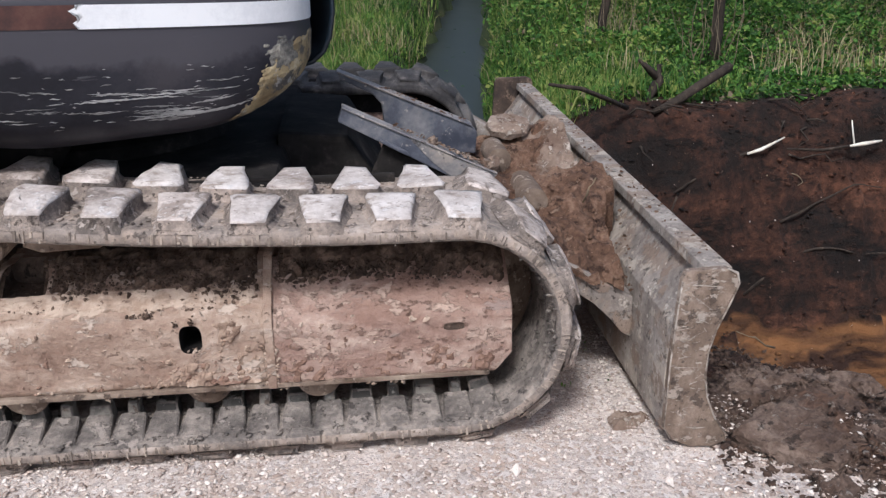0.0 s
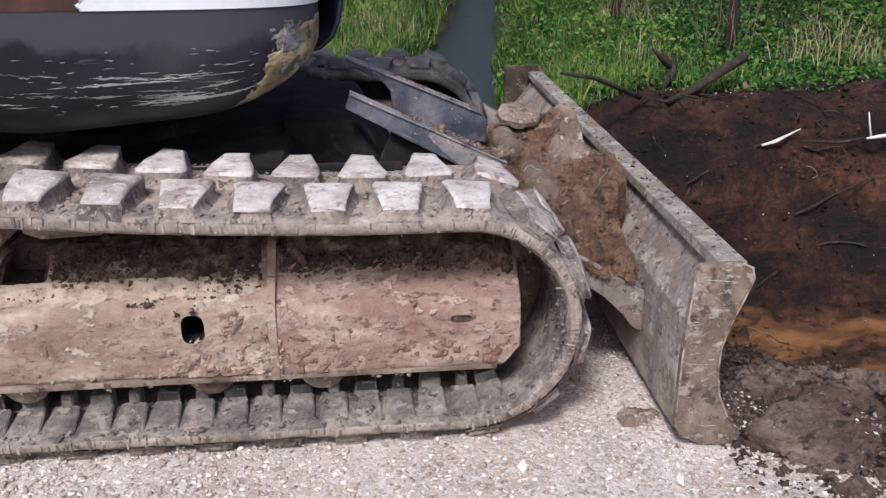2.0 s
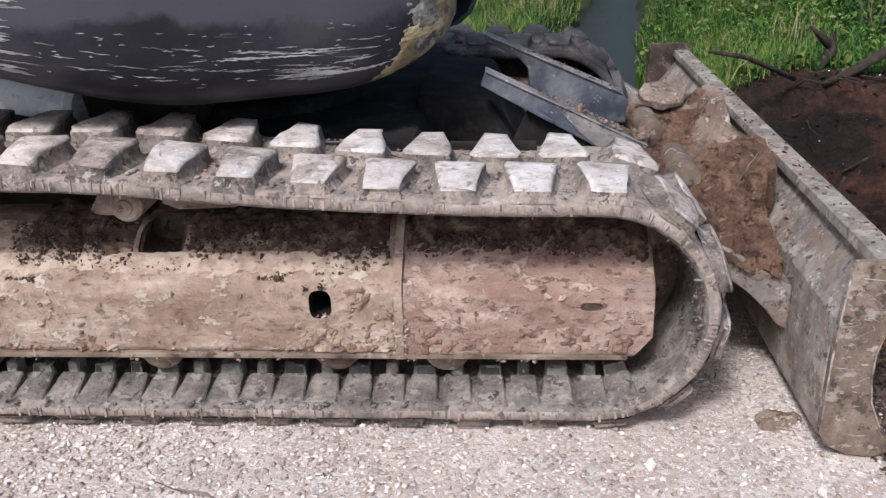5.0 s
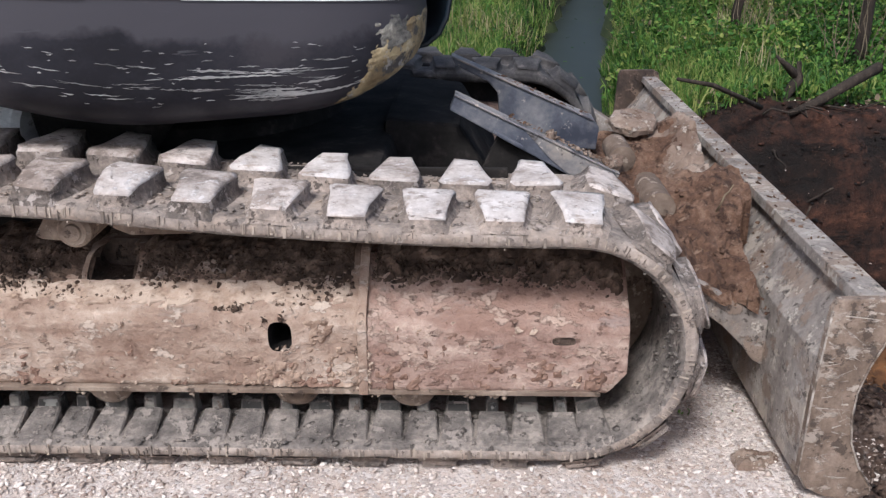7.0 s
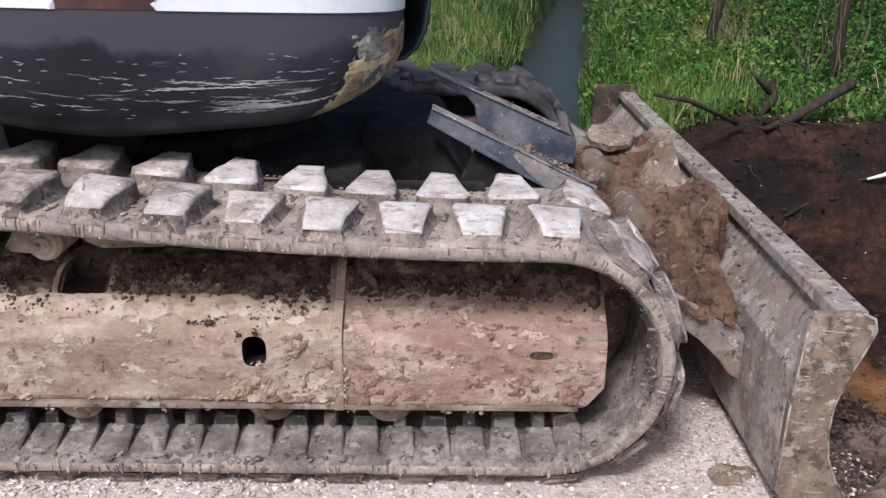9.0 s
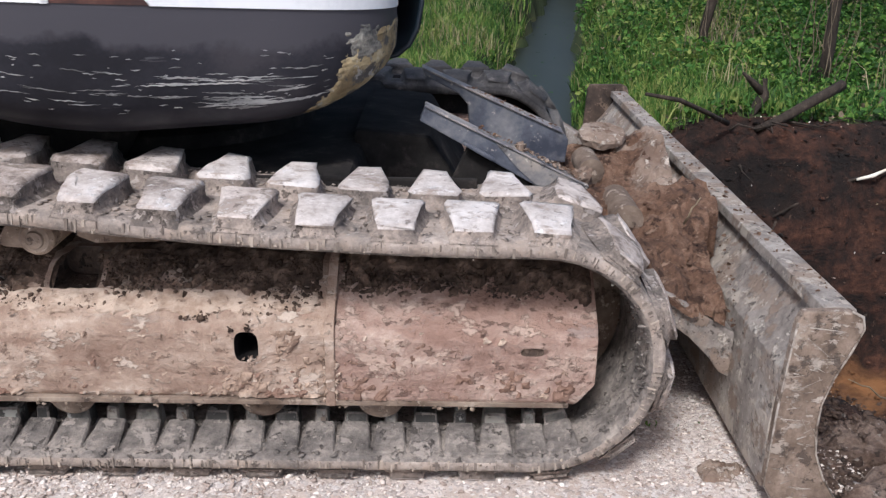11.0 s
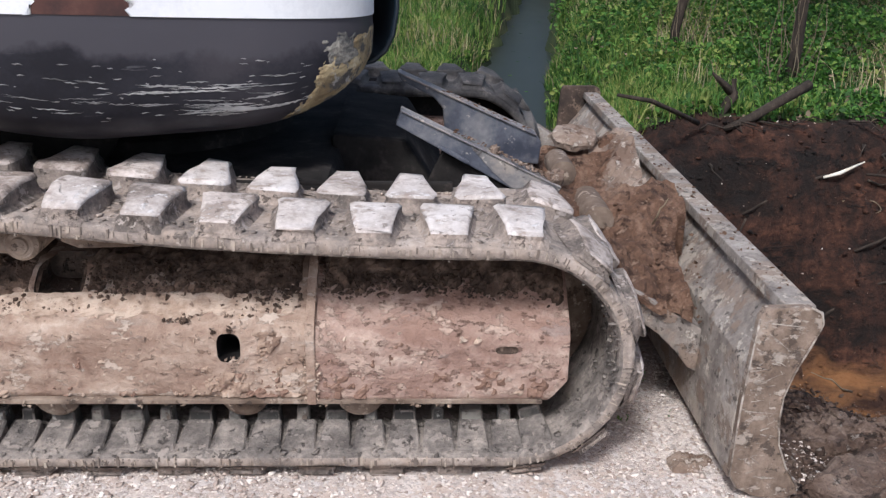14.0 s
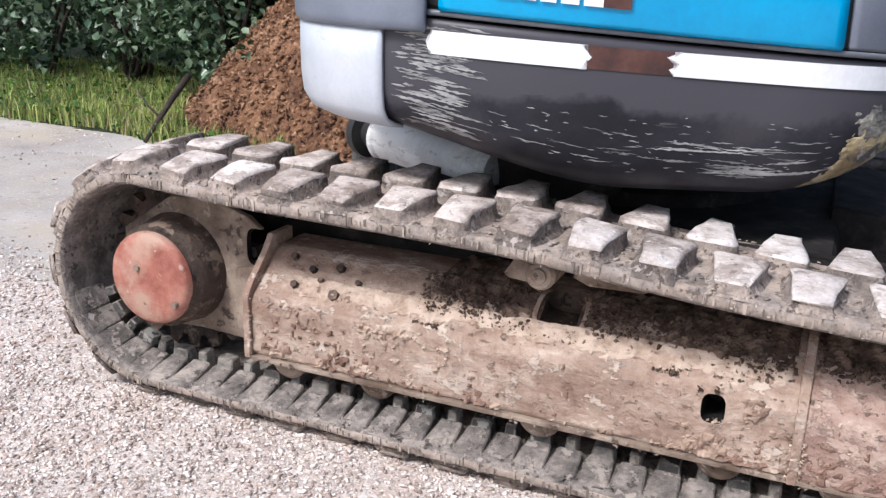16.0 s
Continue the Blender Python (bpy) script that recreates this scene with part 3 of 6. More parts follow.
def turns(rng, n):
    q = rng.normal(size=(n, 4))
    q /= np.linalg.norm(q, axis=1)[:, None]
    w, x, y, z = q.T
    return np.stack([np.stack([1 - 2 * (y * y + z * z), 2 * (x * y - z * w), 2 * (x * z + y * w)], -1),
                     np.stack([2 * (x * y + z * w), 1 - 2 * (x * x + z * z), 2 * (y * z - x * w)], -1),
                     np.stack([2 * (x * z - y * w), 2 * (y * z + x * w), 1 - 2 * (x * x + y * y)], -1)], 1)


def bits(name, places, sizes, seed, matname, flat=0.6, rough=0.25):
    """Many angular stones or clods in one mesh."""
    rng = np.random.default_rng(seed)
    v, f = icosahedron()
    n = len(places)
    vv = v[None] * (1 + rng.uniform(-rough, rough, (n, 12, 1)))
    for _ in range(3):
        cut_dir = rng.normal(size=(n, 1, 3))
        cut_dir /= np.linalg.norm(cut_dir, axis=2)[:, :, None]
        over = np.maximum(0.0, (vv * cut_dir).sum(2, keepdims=True) - rng.uniform(0.12, 0.55, (n, 1, 1)))
        vv = vv - cut_dir * over
    vv = vv * rng.uniform([0.7, 0.7, 0.5], [1.25, 1.0, 0.85], (n, 3))[:, None]
    vv = np.einsum("nij,nkj->nki", turns(rng, n), vv)
    vv[:, :, 2] *= flat + 0.2
    vv = vv * np.asarray(sizes)[:, None, None] + np.asarray(places)[:, None]
    ff = f[None] + (np.arange(n) * 12)[:, None, None]
    return quick(name, vv.reshape(-1, 3), ff.reshape(-1, 3), matname)


def quick(name, v, tri, matname):
    me = bpy.data.meshes.new(name)
    me.vertices.add(len(v))
    me.vertices.foreach_set("co", np.ascontiguousarray(v, dtype=np.float32).ravel())
    k = tri.shape[1]
    me.loops.add(len(tri) * k)
    me.loops.foreach_set("vertex_index", np.ascontiguousarray(tri, dtype=np.int32).ravel())
    me.polygons.add(len(tri))
    me.polygons.foreach_set("loop_start", np.arange(len(tri), dtype=np.int32) * k)
    me.polygons.foreach_set("loop_total", np.full(len(tri), k, dtype=np.int32))
    me.materials.append(M[matname])
    me.update(calc_edges=True)
    me.validate()
    return me


def leaves(name, places, sizes, seed, matname, up=0.5):
    """Folded, pointed leaves in one mesh."""
    rng = np.random.default_rng(seed)
    n = len(places)
    base = np.array([(0, 0, 0), (-0.32, 0.4, 0.1), (-0.2, 0.75, 0.06), (0, 1.0, -0.1), (0.2, 0.75, 0.06), (0.32, 0.4, 0.1), (0, 0.5, 0.0)])
    tri = np.array([(0, 6, 1), (1, 6, 2), (2, 6, 3), (3, 6, 4), (4, 6, 5), (5, 6, 0)])
    yaw, pitch, roll = rng.uniform(0, 6.28, n), rng.normal(0.1, 0.5, n) * up * 2, rng.normal(0, 0.6, n) * up * 2
    cy, sy, cp, sp, cr, sr = np.cos(yaw), np.sin(yaw), np.cos(pitch), np.sin(pitch), np.cos(roll), np.sin(roll)
    o, e = np.zeros(n), np.ones(n)
    rz = np.stack([np.stack([cy, -sy, o], -1), np.stack([sy, cy, o], -1), np.stack([o, o, e], -1)], 1)
    rx = np.stack([np.stack([e, o, o], -1), np.stack([o, cp, -sp], -1), np.stack([o, sp, cp], -1)], 1)
    ry = np.stack([np.stack([cr, o, sr], -1), np.stack([o, e, o], -1), np.stack([-sr, o, cr], -1)], 1)
    v = np.einsum("nij,kj->nki", rz @ rx @ ry, base) * np.asarray(sizes)[:, None, None] + np.asarray(places)[:, None]
    t = tri[None] + (np.arange(n) * 7)[:, None, None]
    return quick(name, v.reshape(-1, 3), t.reshape(-1, 3), matname)


def blades(name, places, heights, seed, matname, width=0.006, lean=0.5):
    """Bent grass blades in one mesh."""
    rng = np.random.default_rng(seed)
    n = len(places)
    p, h = np.asarray(places), np.asarray(heights)[:, None]
    yaw = rng.uniform(0, 6.28, n)
    side = np.stack([np.cos(yaw), np.sin(yaw), np.zeros(n)], -1) * width * rng.uniform(0.6, 1.4, (n, 1))
    a2 = rng.uniform(0, 6.28, n)
    bend = np.stack([np.cos(a2), np.sin(a2), np.zeros(n)], -1) * rng.uniform(0.1, 1, (n, 1)) * lean * h
    z = np.array([0, 0, 1.0])
    v = np.stack([p - side, p + side, p + bend * 0.3 + z * h * 0.6 - side * 0.7, p + bend * 0.3 + z * h * 0.6 + side * 0.7, p + bend + z * h * 0.92], 1)
    t = np.array([(0, 1, 3), (0, 3, 2), (2, 3, 4)])[None] + (np.arange(n) * 5)[:, None, None]
    return quick(name, v.reshape(-1, 3), t.reshape(-1, 3), matname)


# ---- ground ----
def step(a, b, v):
    t = min(1.0, max(0.0, (v - a) / (b - a)))
    return t * t * (3 - 2 * t)


def near_edge(x):
    """The broken near rim of the trench."""
    pts = ((0.9, 0.62), (1.15, 0.46), (1.44, 0.30), (1.66, 0.08), (2.0, -0.16), (2.6, -0.5), (4.0, -1.0), (9, -2.0))
    for (a, p), (b, q) in zip(pts, pts[1:]):
        if x <= b:
            return p + (q - p) * max(0.0, (x - a)) / (b - a)
    return -2.0


def far_lip(x):
    return 2.85 + 0.12 * n2(x, 0, 1.3, 4) + 0.05 * (x - 1.5)


def ditch_mid(y):
    return 0.64 + 0.150 * (y - 3.0) + 0.10 * n2(0, y, 1.1, 9)


def ditch(x, y):
    """Depth of the narrow wet ditch that leads away from the trench."""
    return (1 - step(0.26, 0.60, abs(x - ditch_mid(y) + 0.17 * n2(x, y, 1.9, 10)))) * step(2.4, 3.2, y)


def height(x, y):
    bank = 0.26 * step(1.9, 2.9, y) * step(0.9, 1.8, x)
    rise = bank + 0.05 * max(0.0, y - 3.2) * step(1.4, 2.6, x)
    rise += 0.25 * step(5.5, 9.0, y) + 0.5 * step(9.0, 14.0, y)
    far = step(14, 40, math.hypot(x, y))
    bumps = 0.0
    if y > 2.4 or x > 0.9:
        bumps = 0.03 * fbm(x, y, 2.0, 2) + 0.05 * n2(x, y, 0.9, 3)
    z = rise + bumps * (1 - far) + 0.004 * n2(x, y, 6, 1) + 0.008 * n2(x, y, 1.7, 5)
    if 0.9 < x < 9.0:
        inside = step(0.0, 0.28, y - near_edge(x) + 0.05 * n2(x, y, 5, 7)) * step(1.06, 1.3, x + 0.04 * n2(x, y, 4, 8)) * (1 - step(7.5, 9.0, x))
        lip = far_lip(x)
        wall = 1 - step(lip - 1.05, lip + 0.03, y + 0.17 * fbm(x, y, 2.4, 11) + 0.07 * n2(x, y, 7, 12))
        z -= inside * wall * (1.28 + 0.35 * step(-0.05, 0.05, z) * step(1.9, 2.9, y))
        z += inside * wall * (0.12 * fbm(x, y, 3.4, 13) - 0.12 * abs(n2(x, y, 2.3, 16)) + 0.05 * n2(x, y, 11, 14))
        if inside < 0.5 and y < 1.2:
            z += 0.05 * step(1.15, 1.45, x) * max(0.0, fbm(x, y, 4, 15) + 0.25) * step(-0.55, -0.15, y - near_edge(x) + 0.25)
    d = ditch(x, y)
    z = z * (1 - d) - 0.30 * d
    return z


def ground_kind(x, y, z):
    j = 0.10 * n2(x, y, 3.0, 21) + 0.05 * n2(x, y, 9, 22)
    if x + j > 1.14 and near_edge(x) - 0.12 + 2 * j < y < far_lip(x) + 0.05 + j and x < 9:
        return 2
    if x + j > 1.08 and y < 0.8 and y > near_edge(x) - 0.55 + 2 * j:
        return 4
    if y + j * 2 > 3.2 - 0.10 * step(-3.4, -4.4, x) or (x > 0.95 and y > 2.7) or x > 9:
        return 3
    if y + 2 * j > 2.55 and x < 0.9:
        return 3 if x > -2.0 else 1
    road_line = 0.62 + 0.10 * (x + 3.0)
    if x < -2.2 and y + j > road_line:
        return 1
    return 0


def span(*rows):
    out = []
    for a, b, s in rows:
        out += list(np.arange(a, b - s * 0.3, s))
    return out


gx = [-3000, -600, -150, -60, -30, -18] + span((-12, -4, 0.4), (-4, 0.8, 0.12), (0.8, 4.4, 0.045), (4.4, 9, 0.1)) + [9, 12, 18, 30, 60, 150, 600, 3000]
gy = [-3000, -600, -150, -60, -30, -12, -6] + span((-4, -2.2, 0.3), (-2.2, -0.6, 0.06), (-0.6, 3.3, 0.045), (3.3, 10, 0.14), (10, 18, 0.8)) + [18, 24, 40, 80, 200, 600, 3000]
ground = part("ground", sheet(gx, gy, height, ["gravel", "road", "soil", "turf", "rubble"], ground_kind))
tagged(ground, "pale crushed gravel yard with dug brown trench and grassy bank", "ground", kind="structure")

# ---- the excavator ----
digger = thing("excavator", "blue and black tracked excavator, muddy, with a soil-laden dozer blade", "excavator")

# belt path, seen from the side: sole, front wheel, sagging upper run, rear wheel
FRONT, FR = (0.466, 0.306), 0.278
REAR, RR = (-1.774, 0.354), 0.326
UPPER = [(0.466, 0.584), (0.19, 0.586), (-0.18, 0.603), (-0.54, 0.633), (-0.67, 0.646), (-1.12, 0.655), (-1.46, 0.660), (-1.774, 0.680)]


def belt_path():
    pts = [(x, 0.028) for x in np.linspace(REAR[0], FRONT[0], 90)[:-1]]
    pts += [(FRONT[0] + FR * math.sin(a), FRONT[1] - FR * math.cos(a)) for a in np.linspace(0, math.pi, 50)[:-1]]
    ux = np.array([p[0] for p in UPPER])[::-1]
    uz = np.array([p[1] for p in UPPER])[::-1]
    xs = np.linspace(FRONT[0], REAR[0], 91)
    zs = np.interp(xs, ux, uz)
    pad = np.r_[np.full(4, zs[0]), zs, np.full(4, zs[-1])]
    zs = np.convolve(pad, np.ones(9) / 9, "valid")
    pts += list(zip(xs, zs))[:-1]
    pts += [(REAR[0] - RR * math.sin(a), REAR[1] + RR * math.cos(a)) for a in np.linspace(0, math.pi, 56)[:-1]]
    p = np.array(pts)
    q = np.vstack([p, p[:1]])
    s = np.r_[0, np.cumsum(np.linalg.norm(np.diff(q, axis=0), axis=1))]
    return q, s


BP, BS = belt_path()
LENGTH = BS[-1]
LINKS = 78
PITCH = LENGTH / LINKS


def on_belt(s):
    s = s % LENGTH
    x, z = np.interp(s, BS, BP[:, 0]), np.interp(s, BS, BP[:, 1])
    e = 0.012
    a, b = (s - e) % LENGTH, (s + e) % LENGTH
    d = np.array([np.interp(b, BS, BP[:, 0]) - np.interp(a, BS, BP[:, 0]), np.interp(b, BS, BP[:, 1]) - np.interp(a, BS, BP[:, 1])])
    d /= np.linalg.norm(d)
    return np.array([x, z]), d, np.array([d[1], -d[0]])


def belt_mesh(seed):
    n = LINKS * 5
    ring = [(0.0, 0.010), (0.008, 0.002), (0.020, 0.0), (0.225, 0.0), (0.43, 0.0), (0.442, 0.002), (0.45, 0.010),
            (0.45, 0.030), (0.440, 0.040), (0.32, 0.040), (0.225, 0.040), (0.13, 0.040), (0.04, 0.040), (0.010, 0.038), (0.0, 0.030)]
    verts, faces, fm = [], [], []
    for i in range(n):
        p, d, o = on_belt(i * LENGTH / n)
        for k, (y, dep) in enumerate(ring):
            w = 0.0016 * n2(i * 0.9, k * 1.3, 1, seed) + 0.0022 * n2(i * 0.13, k, 1, seed + 3)
            q = p - o * (dep + w)
            verts.append((q[0], y + 0.8 * w, q[1]))
    m = len(ring)
    for i in range(n):
        j = (i + 1) % n
        for k in range(m):
            q = (k + 1) % m
            faces.append((i * m + k, j * m + k, j * m + q, i * m + q))
            fm.append(1 if 7 <= k <= 13 else 0)
    me = mesh("belt", verts, faces, ["belt", "belt_in"], fm, True)
    bm = bmesh.new()
    bm.from_mesh(me)
    bmesh.ops.recalc_face_normals(bm, faces=bm.faces)
    bm.to_mesh(me)
    bm.free()
    return me


def lug_mesh(flip, seed):
    """A worn tread lug: broad towards the belt's middle, narrow at its edge, with hollow flanks and chipped corners."""
    rnd = random.Random(seed)
    low = [(-0.050, 0.001), (0.050, 0.001), (0.066, 0.06), (0.077, 0.130), (0.075, 0.200), (0.054, 0.226), (-0.054, 0.226), (-0.075, 0.200), (-0.077, 0.130), (-0.066, 0.06)]
    if flip:
        top = [(-0.030, 0.012), (0.030, 0.012), (0.037, 0.06), (0.050, 0.125), (0.060, 0.190), (0.050, 0.212), (-0.050, 0.212), (-0.060, 0.190), (-0.050, 0.125), (-0.037, 0.06)]
    else:
        top = [(-0.037, 0.010), (0.037, 0.010), (0.043, 0.06), (0.053, 0.125), (0.060, 0.168), (0.052, 0.184), (-0.052, 0.184), (-0.060, 0.168), (-0.053, 0.125), (-0.043, 0.06)]
    n = len(low)
    bm = bmesh.new()
    sgn = lambda y: 0.45 - y if flip else y
    rings = []
    for f, h in ((0.0, -0.006), (0.40, 0.002), (0.74, 0.009), (0.92, 0.020), (0.99, 0.030), (1.05, 0.0345), (1.35, 0.0358), (1.8, 0.0365)):
        ring = []
        for (ax, ay), (bx, by) in zip(low, top):
            if f <= 1:
                x, y = ax + (bx - ax) * f, ay + (by - ay) * f
            else:
                k = (f - 1) * 0.6
                x, y = bx * (1 - k), 0.115 + (by - 0.115) * (1 - k)
            jit = 0.0042 if f > 0 else 0
            ring.append(bm.verts.new((x + rnd.uniform(-jit, jit), sgn(y + rnd.uniform(-jit, jit)), (h if flip or h < 0 else h * (0.66 + 0.34 * step(0.0, 0.10, y))) + rnd.uniform(-1, 1) * 0.0020)))
        rings.append(ring)
    cap = bm.faces.new(rings[-1])
    for r, (a, b) in enumerate(zip(rings, rings[1:])):
        for i in range(n):
            q = bm.faces.new((a[i], a[(i + 1) % n], b[(i + 1) % n], b[i]))
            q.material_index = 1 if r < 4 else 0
            q.smooth = True
    cap.smooth = True
    return setmat(bm, "lug", "lug_side")


def link_pose(s, depth=0.0):
    p, d, o = on_belt(s)
    q = p - o * depth
    return Matrix(((d[0], 0, o[0], q[0]), (0, 1, 0, 0), (d[1], 0, o[1], q[1]), (0, 0, 0, 1)))


def pad_mesh(wide):
    """The inner side of one link: a sloped pad and an upright guide block."""
    h = 0.034
    bm = bmesh.new()
    v = [(-h, 0.020, 0.0), (h, 0.020, 0.0), (h - 0.002, 0.118, 0.0), (-h + 0.002, 0.118, 0.0)]
    lo = [bm.verts.new((x * (1.19 if y < 0.1 else 1.08), y, 0.006)) for x, y, z in v]
    hi = [bm.verts.new((x * (1.17 if y < 0.1 else 0.96), y, -0.0012 if y < 0.1 else -0.026)) for x, y, z in v]
    bm.faces.new(lo)
    bm.faces.new(hi)
    for i in range(4):
        bm.faces.new((lo[i], lo[(i + 1) % 4], hi[(i + 1) % 4], hi[i]))
    pad_faces = len(bm.faces)
    w = 0.030 if wide else 0.016
    g = [(-w, 0.112), (w, 0.112), (w, 0.165), (-w, 0.165)]
    lo = [bm.verts.new((x, y, 0.004)) for x, y in g]
    hi = [bm.verts.new((x * 0.86, 0.145 + (y - 0.145) * 0.8, -0.046 if wide else -0.052)) for x, y in g]
    made = [bm.faces.new(lo), bm.faces.new(hi)]
    for i in range(4):
        made.append(bm.faces.new((lo[i], lo[(i + 1) % 4], hi[(i + 1) % 4], hi[i])))
    for f in made:
        f.material_index = 1
    bmesh.ops.recalc_face_normals(bm, faces=bm.faces)
    bmesh.ops.bevel(bm, geom=list(bm.edges), offset=0.004, segments=1, affect='EDGES')
    return setmat(bm, "belt_in", "block")


LUGS = {f: [lug_mesh(f, 10 * k + f) for k in range(7)] for f in (0, 1)}
DUSTY_LUGS = {f: [lug_mesh(f, 10 * k + f + 200) for k in range(5)] for f in (0, 1)}
for group_of in DUSTY_LUGS.values():
    for me in group_of:
        me.materials[0] = M["lug_dusty"]
# Far lugs in the rubber with shade coloured in.
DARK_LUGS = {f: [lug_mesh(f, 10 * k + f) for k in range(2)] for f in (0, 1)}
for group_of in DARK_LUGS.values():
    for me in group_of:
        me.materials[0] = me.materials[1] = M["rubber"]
PADS = {w: pad_mesh(w) for w in (0, 1)}
top_s = float(BS[np.argmin(np.hypot(BP[:, 0] - 0.312, BP[:, 1] - 0.585))])


def crawler(y0, seed):
    belt = part("crawler_belt", belt_mesh(seed), digger, "dusty black rubber crawler belt with worn lugs")
    belt.location = (0, y0, 0)
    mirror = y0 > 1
    # Far belt: both sides in the shade-darkened rubber.
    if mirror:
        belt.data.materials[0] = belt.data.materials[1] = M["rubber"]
    for k in range(LINKS):
        f = k % 2
        s = top_s + k * PITCH
        at = on_belt(s)[0]
        tall_lug = 1.0 + (0.36 * (1 - step(-0.5, 0.15, at[0])) if at[1] > 0.5 else 0.0)
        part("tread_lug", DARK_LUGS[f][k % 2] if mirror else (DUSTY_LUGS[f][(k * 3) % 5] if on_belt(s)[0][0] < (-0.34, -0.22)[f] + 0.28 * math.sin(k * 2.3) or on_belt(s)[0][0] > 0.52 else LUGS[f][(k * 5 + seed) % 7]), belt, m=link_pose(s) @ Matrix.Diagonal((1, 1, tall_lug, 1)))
        if mirror or on_belt(s + 0.5 * PITCH)[0][1] > 0.25 or on_belt(s + 0.5 * PITCH)[0][0] > 0.56:
            continue
        part("guide_block", PADS[(k + 1) % 2], belt, m=link_pose(s + 0.5 * PITCH, 0.040))
    return belt


crawler(0.0, 1)
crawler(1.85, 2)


def cut(me, cutters):
    """The mesh with other meshes taken out of it."""
    ob = new("blank", me)
    tools = []
    for c in cutters:
        t = new("tool", c)
        tools.append(t)
        mod = ob.modifiers.new("cut", 'BOOLEAN')
        mod.operation, mod.object, mod.solver, mod.material_mode = 'DIFFERENCE', t, 'EXACT', 'TRANSFER'
    bpy.context.view_layer.update()
    out = bpy.data.meshes.new_from_object(ob.evaluated_get(bpy.context.evaluated_depsgraph_get()))
    for o in [ob] + tools:
        bpy.data.objects.remove(o)
    return out


# The default key paints cut walls near-black, standing in for a hole's shade.
def oval(x, z, rx, rz, depth, y0, key="steel_dark"):
    pts = [(x + rx * math.copysign(abs(math.cos(a)) ** 0.6, math.cos(a)), z + rz * math.copysign(abs(math.sin(a)) ** 0.6, math.sin(a)))
           for a in np.linspace(0, 2 * math.pi, 28)[:-1]]
    return prism(pts, "y", y0 - 0.05, y0 + depth, key, bevel=0)


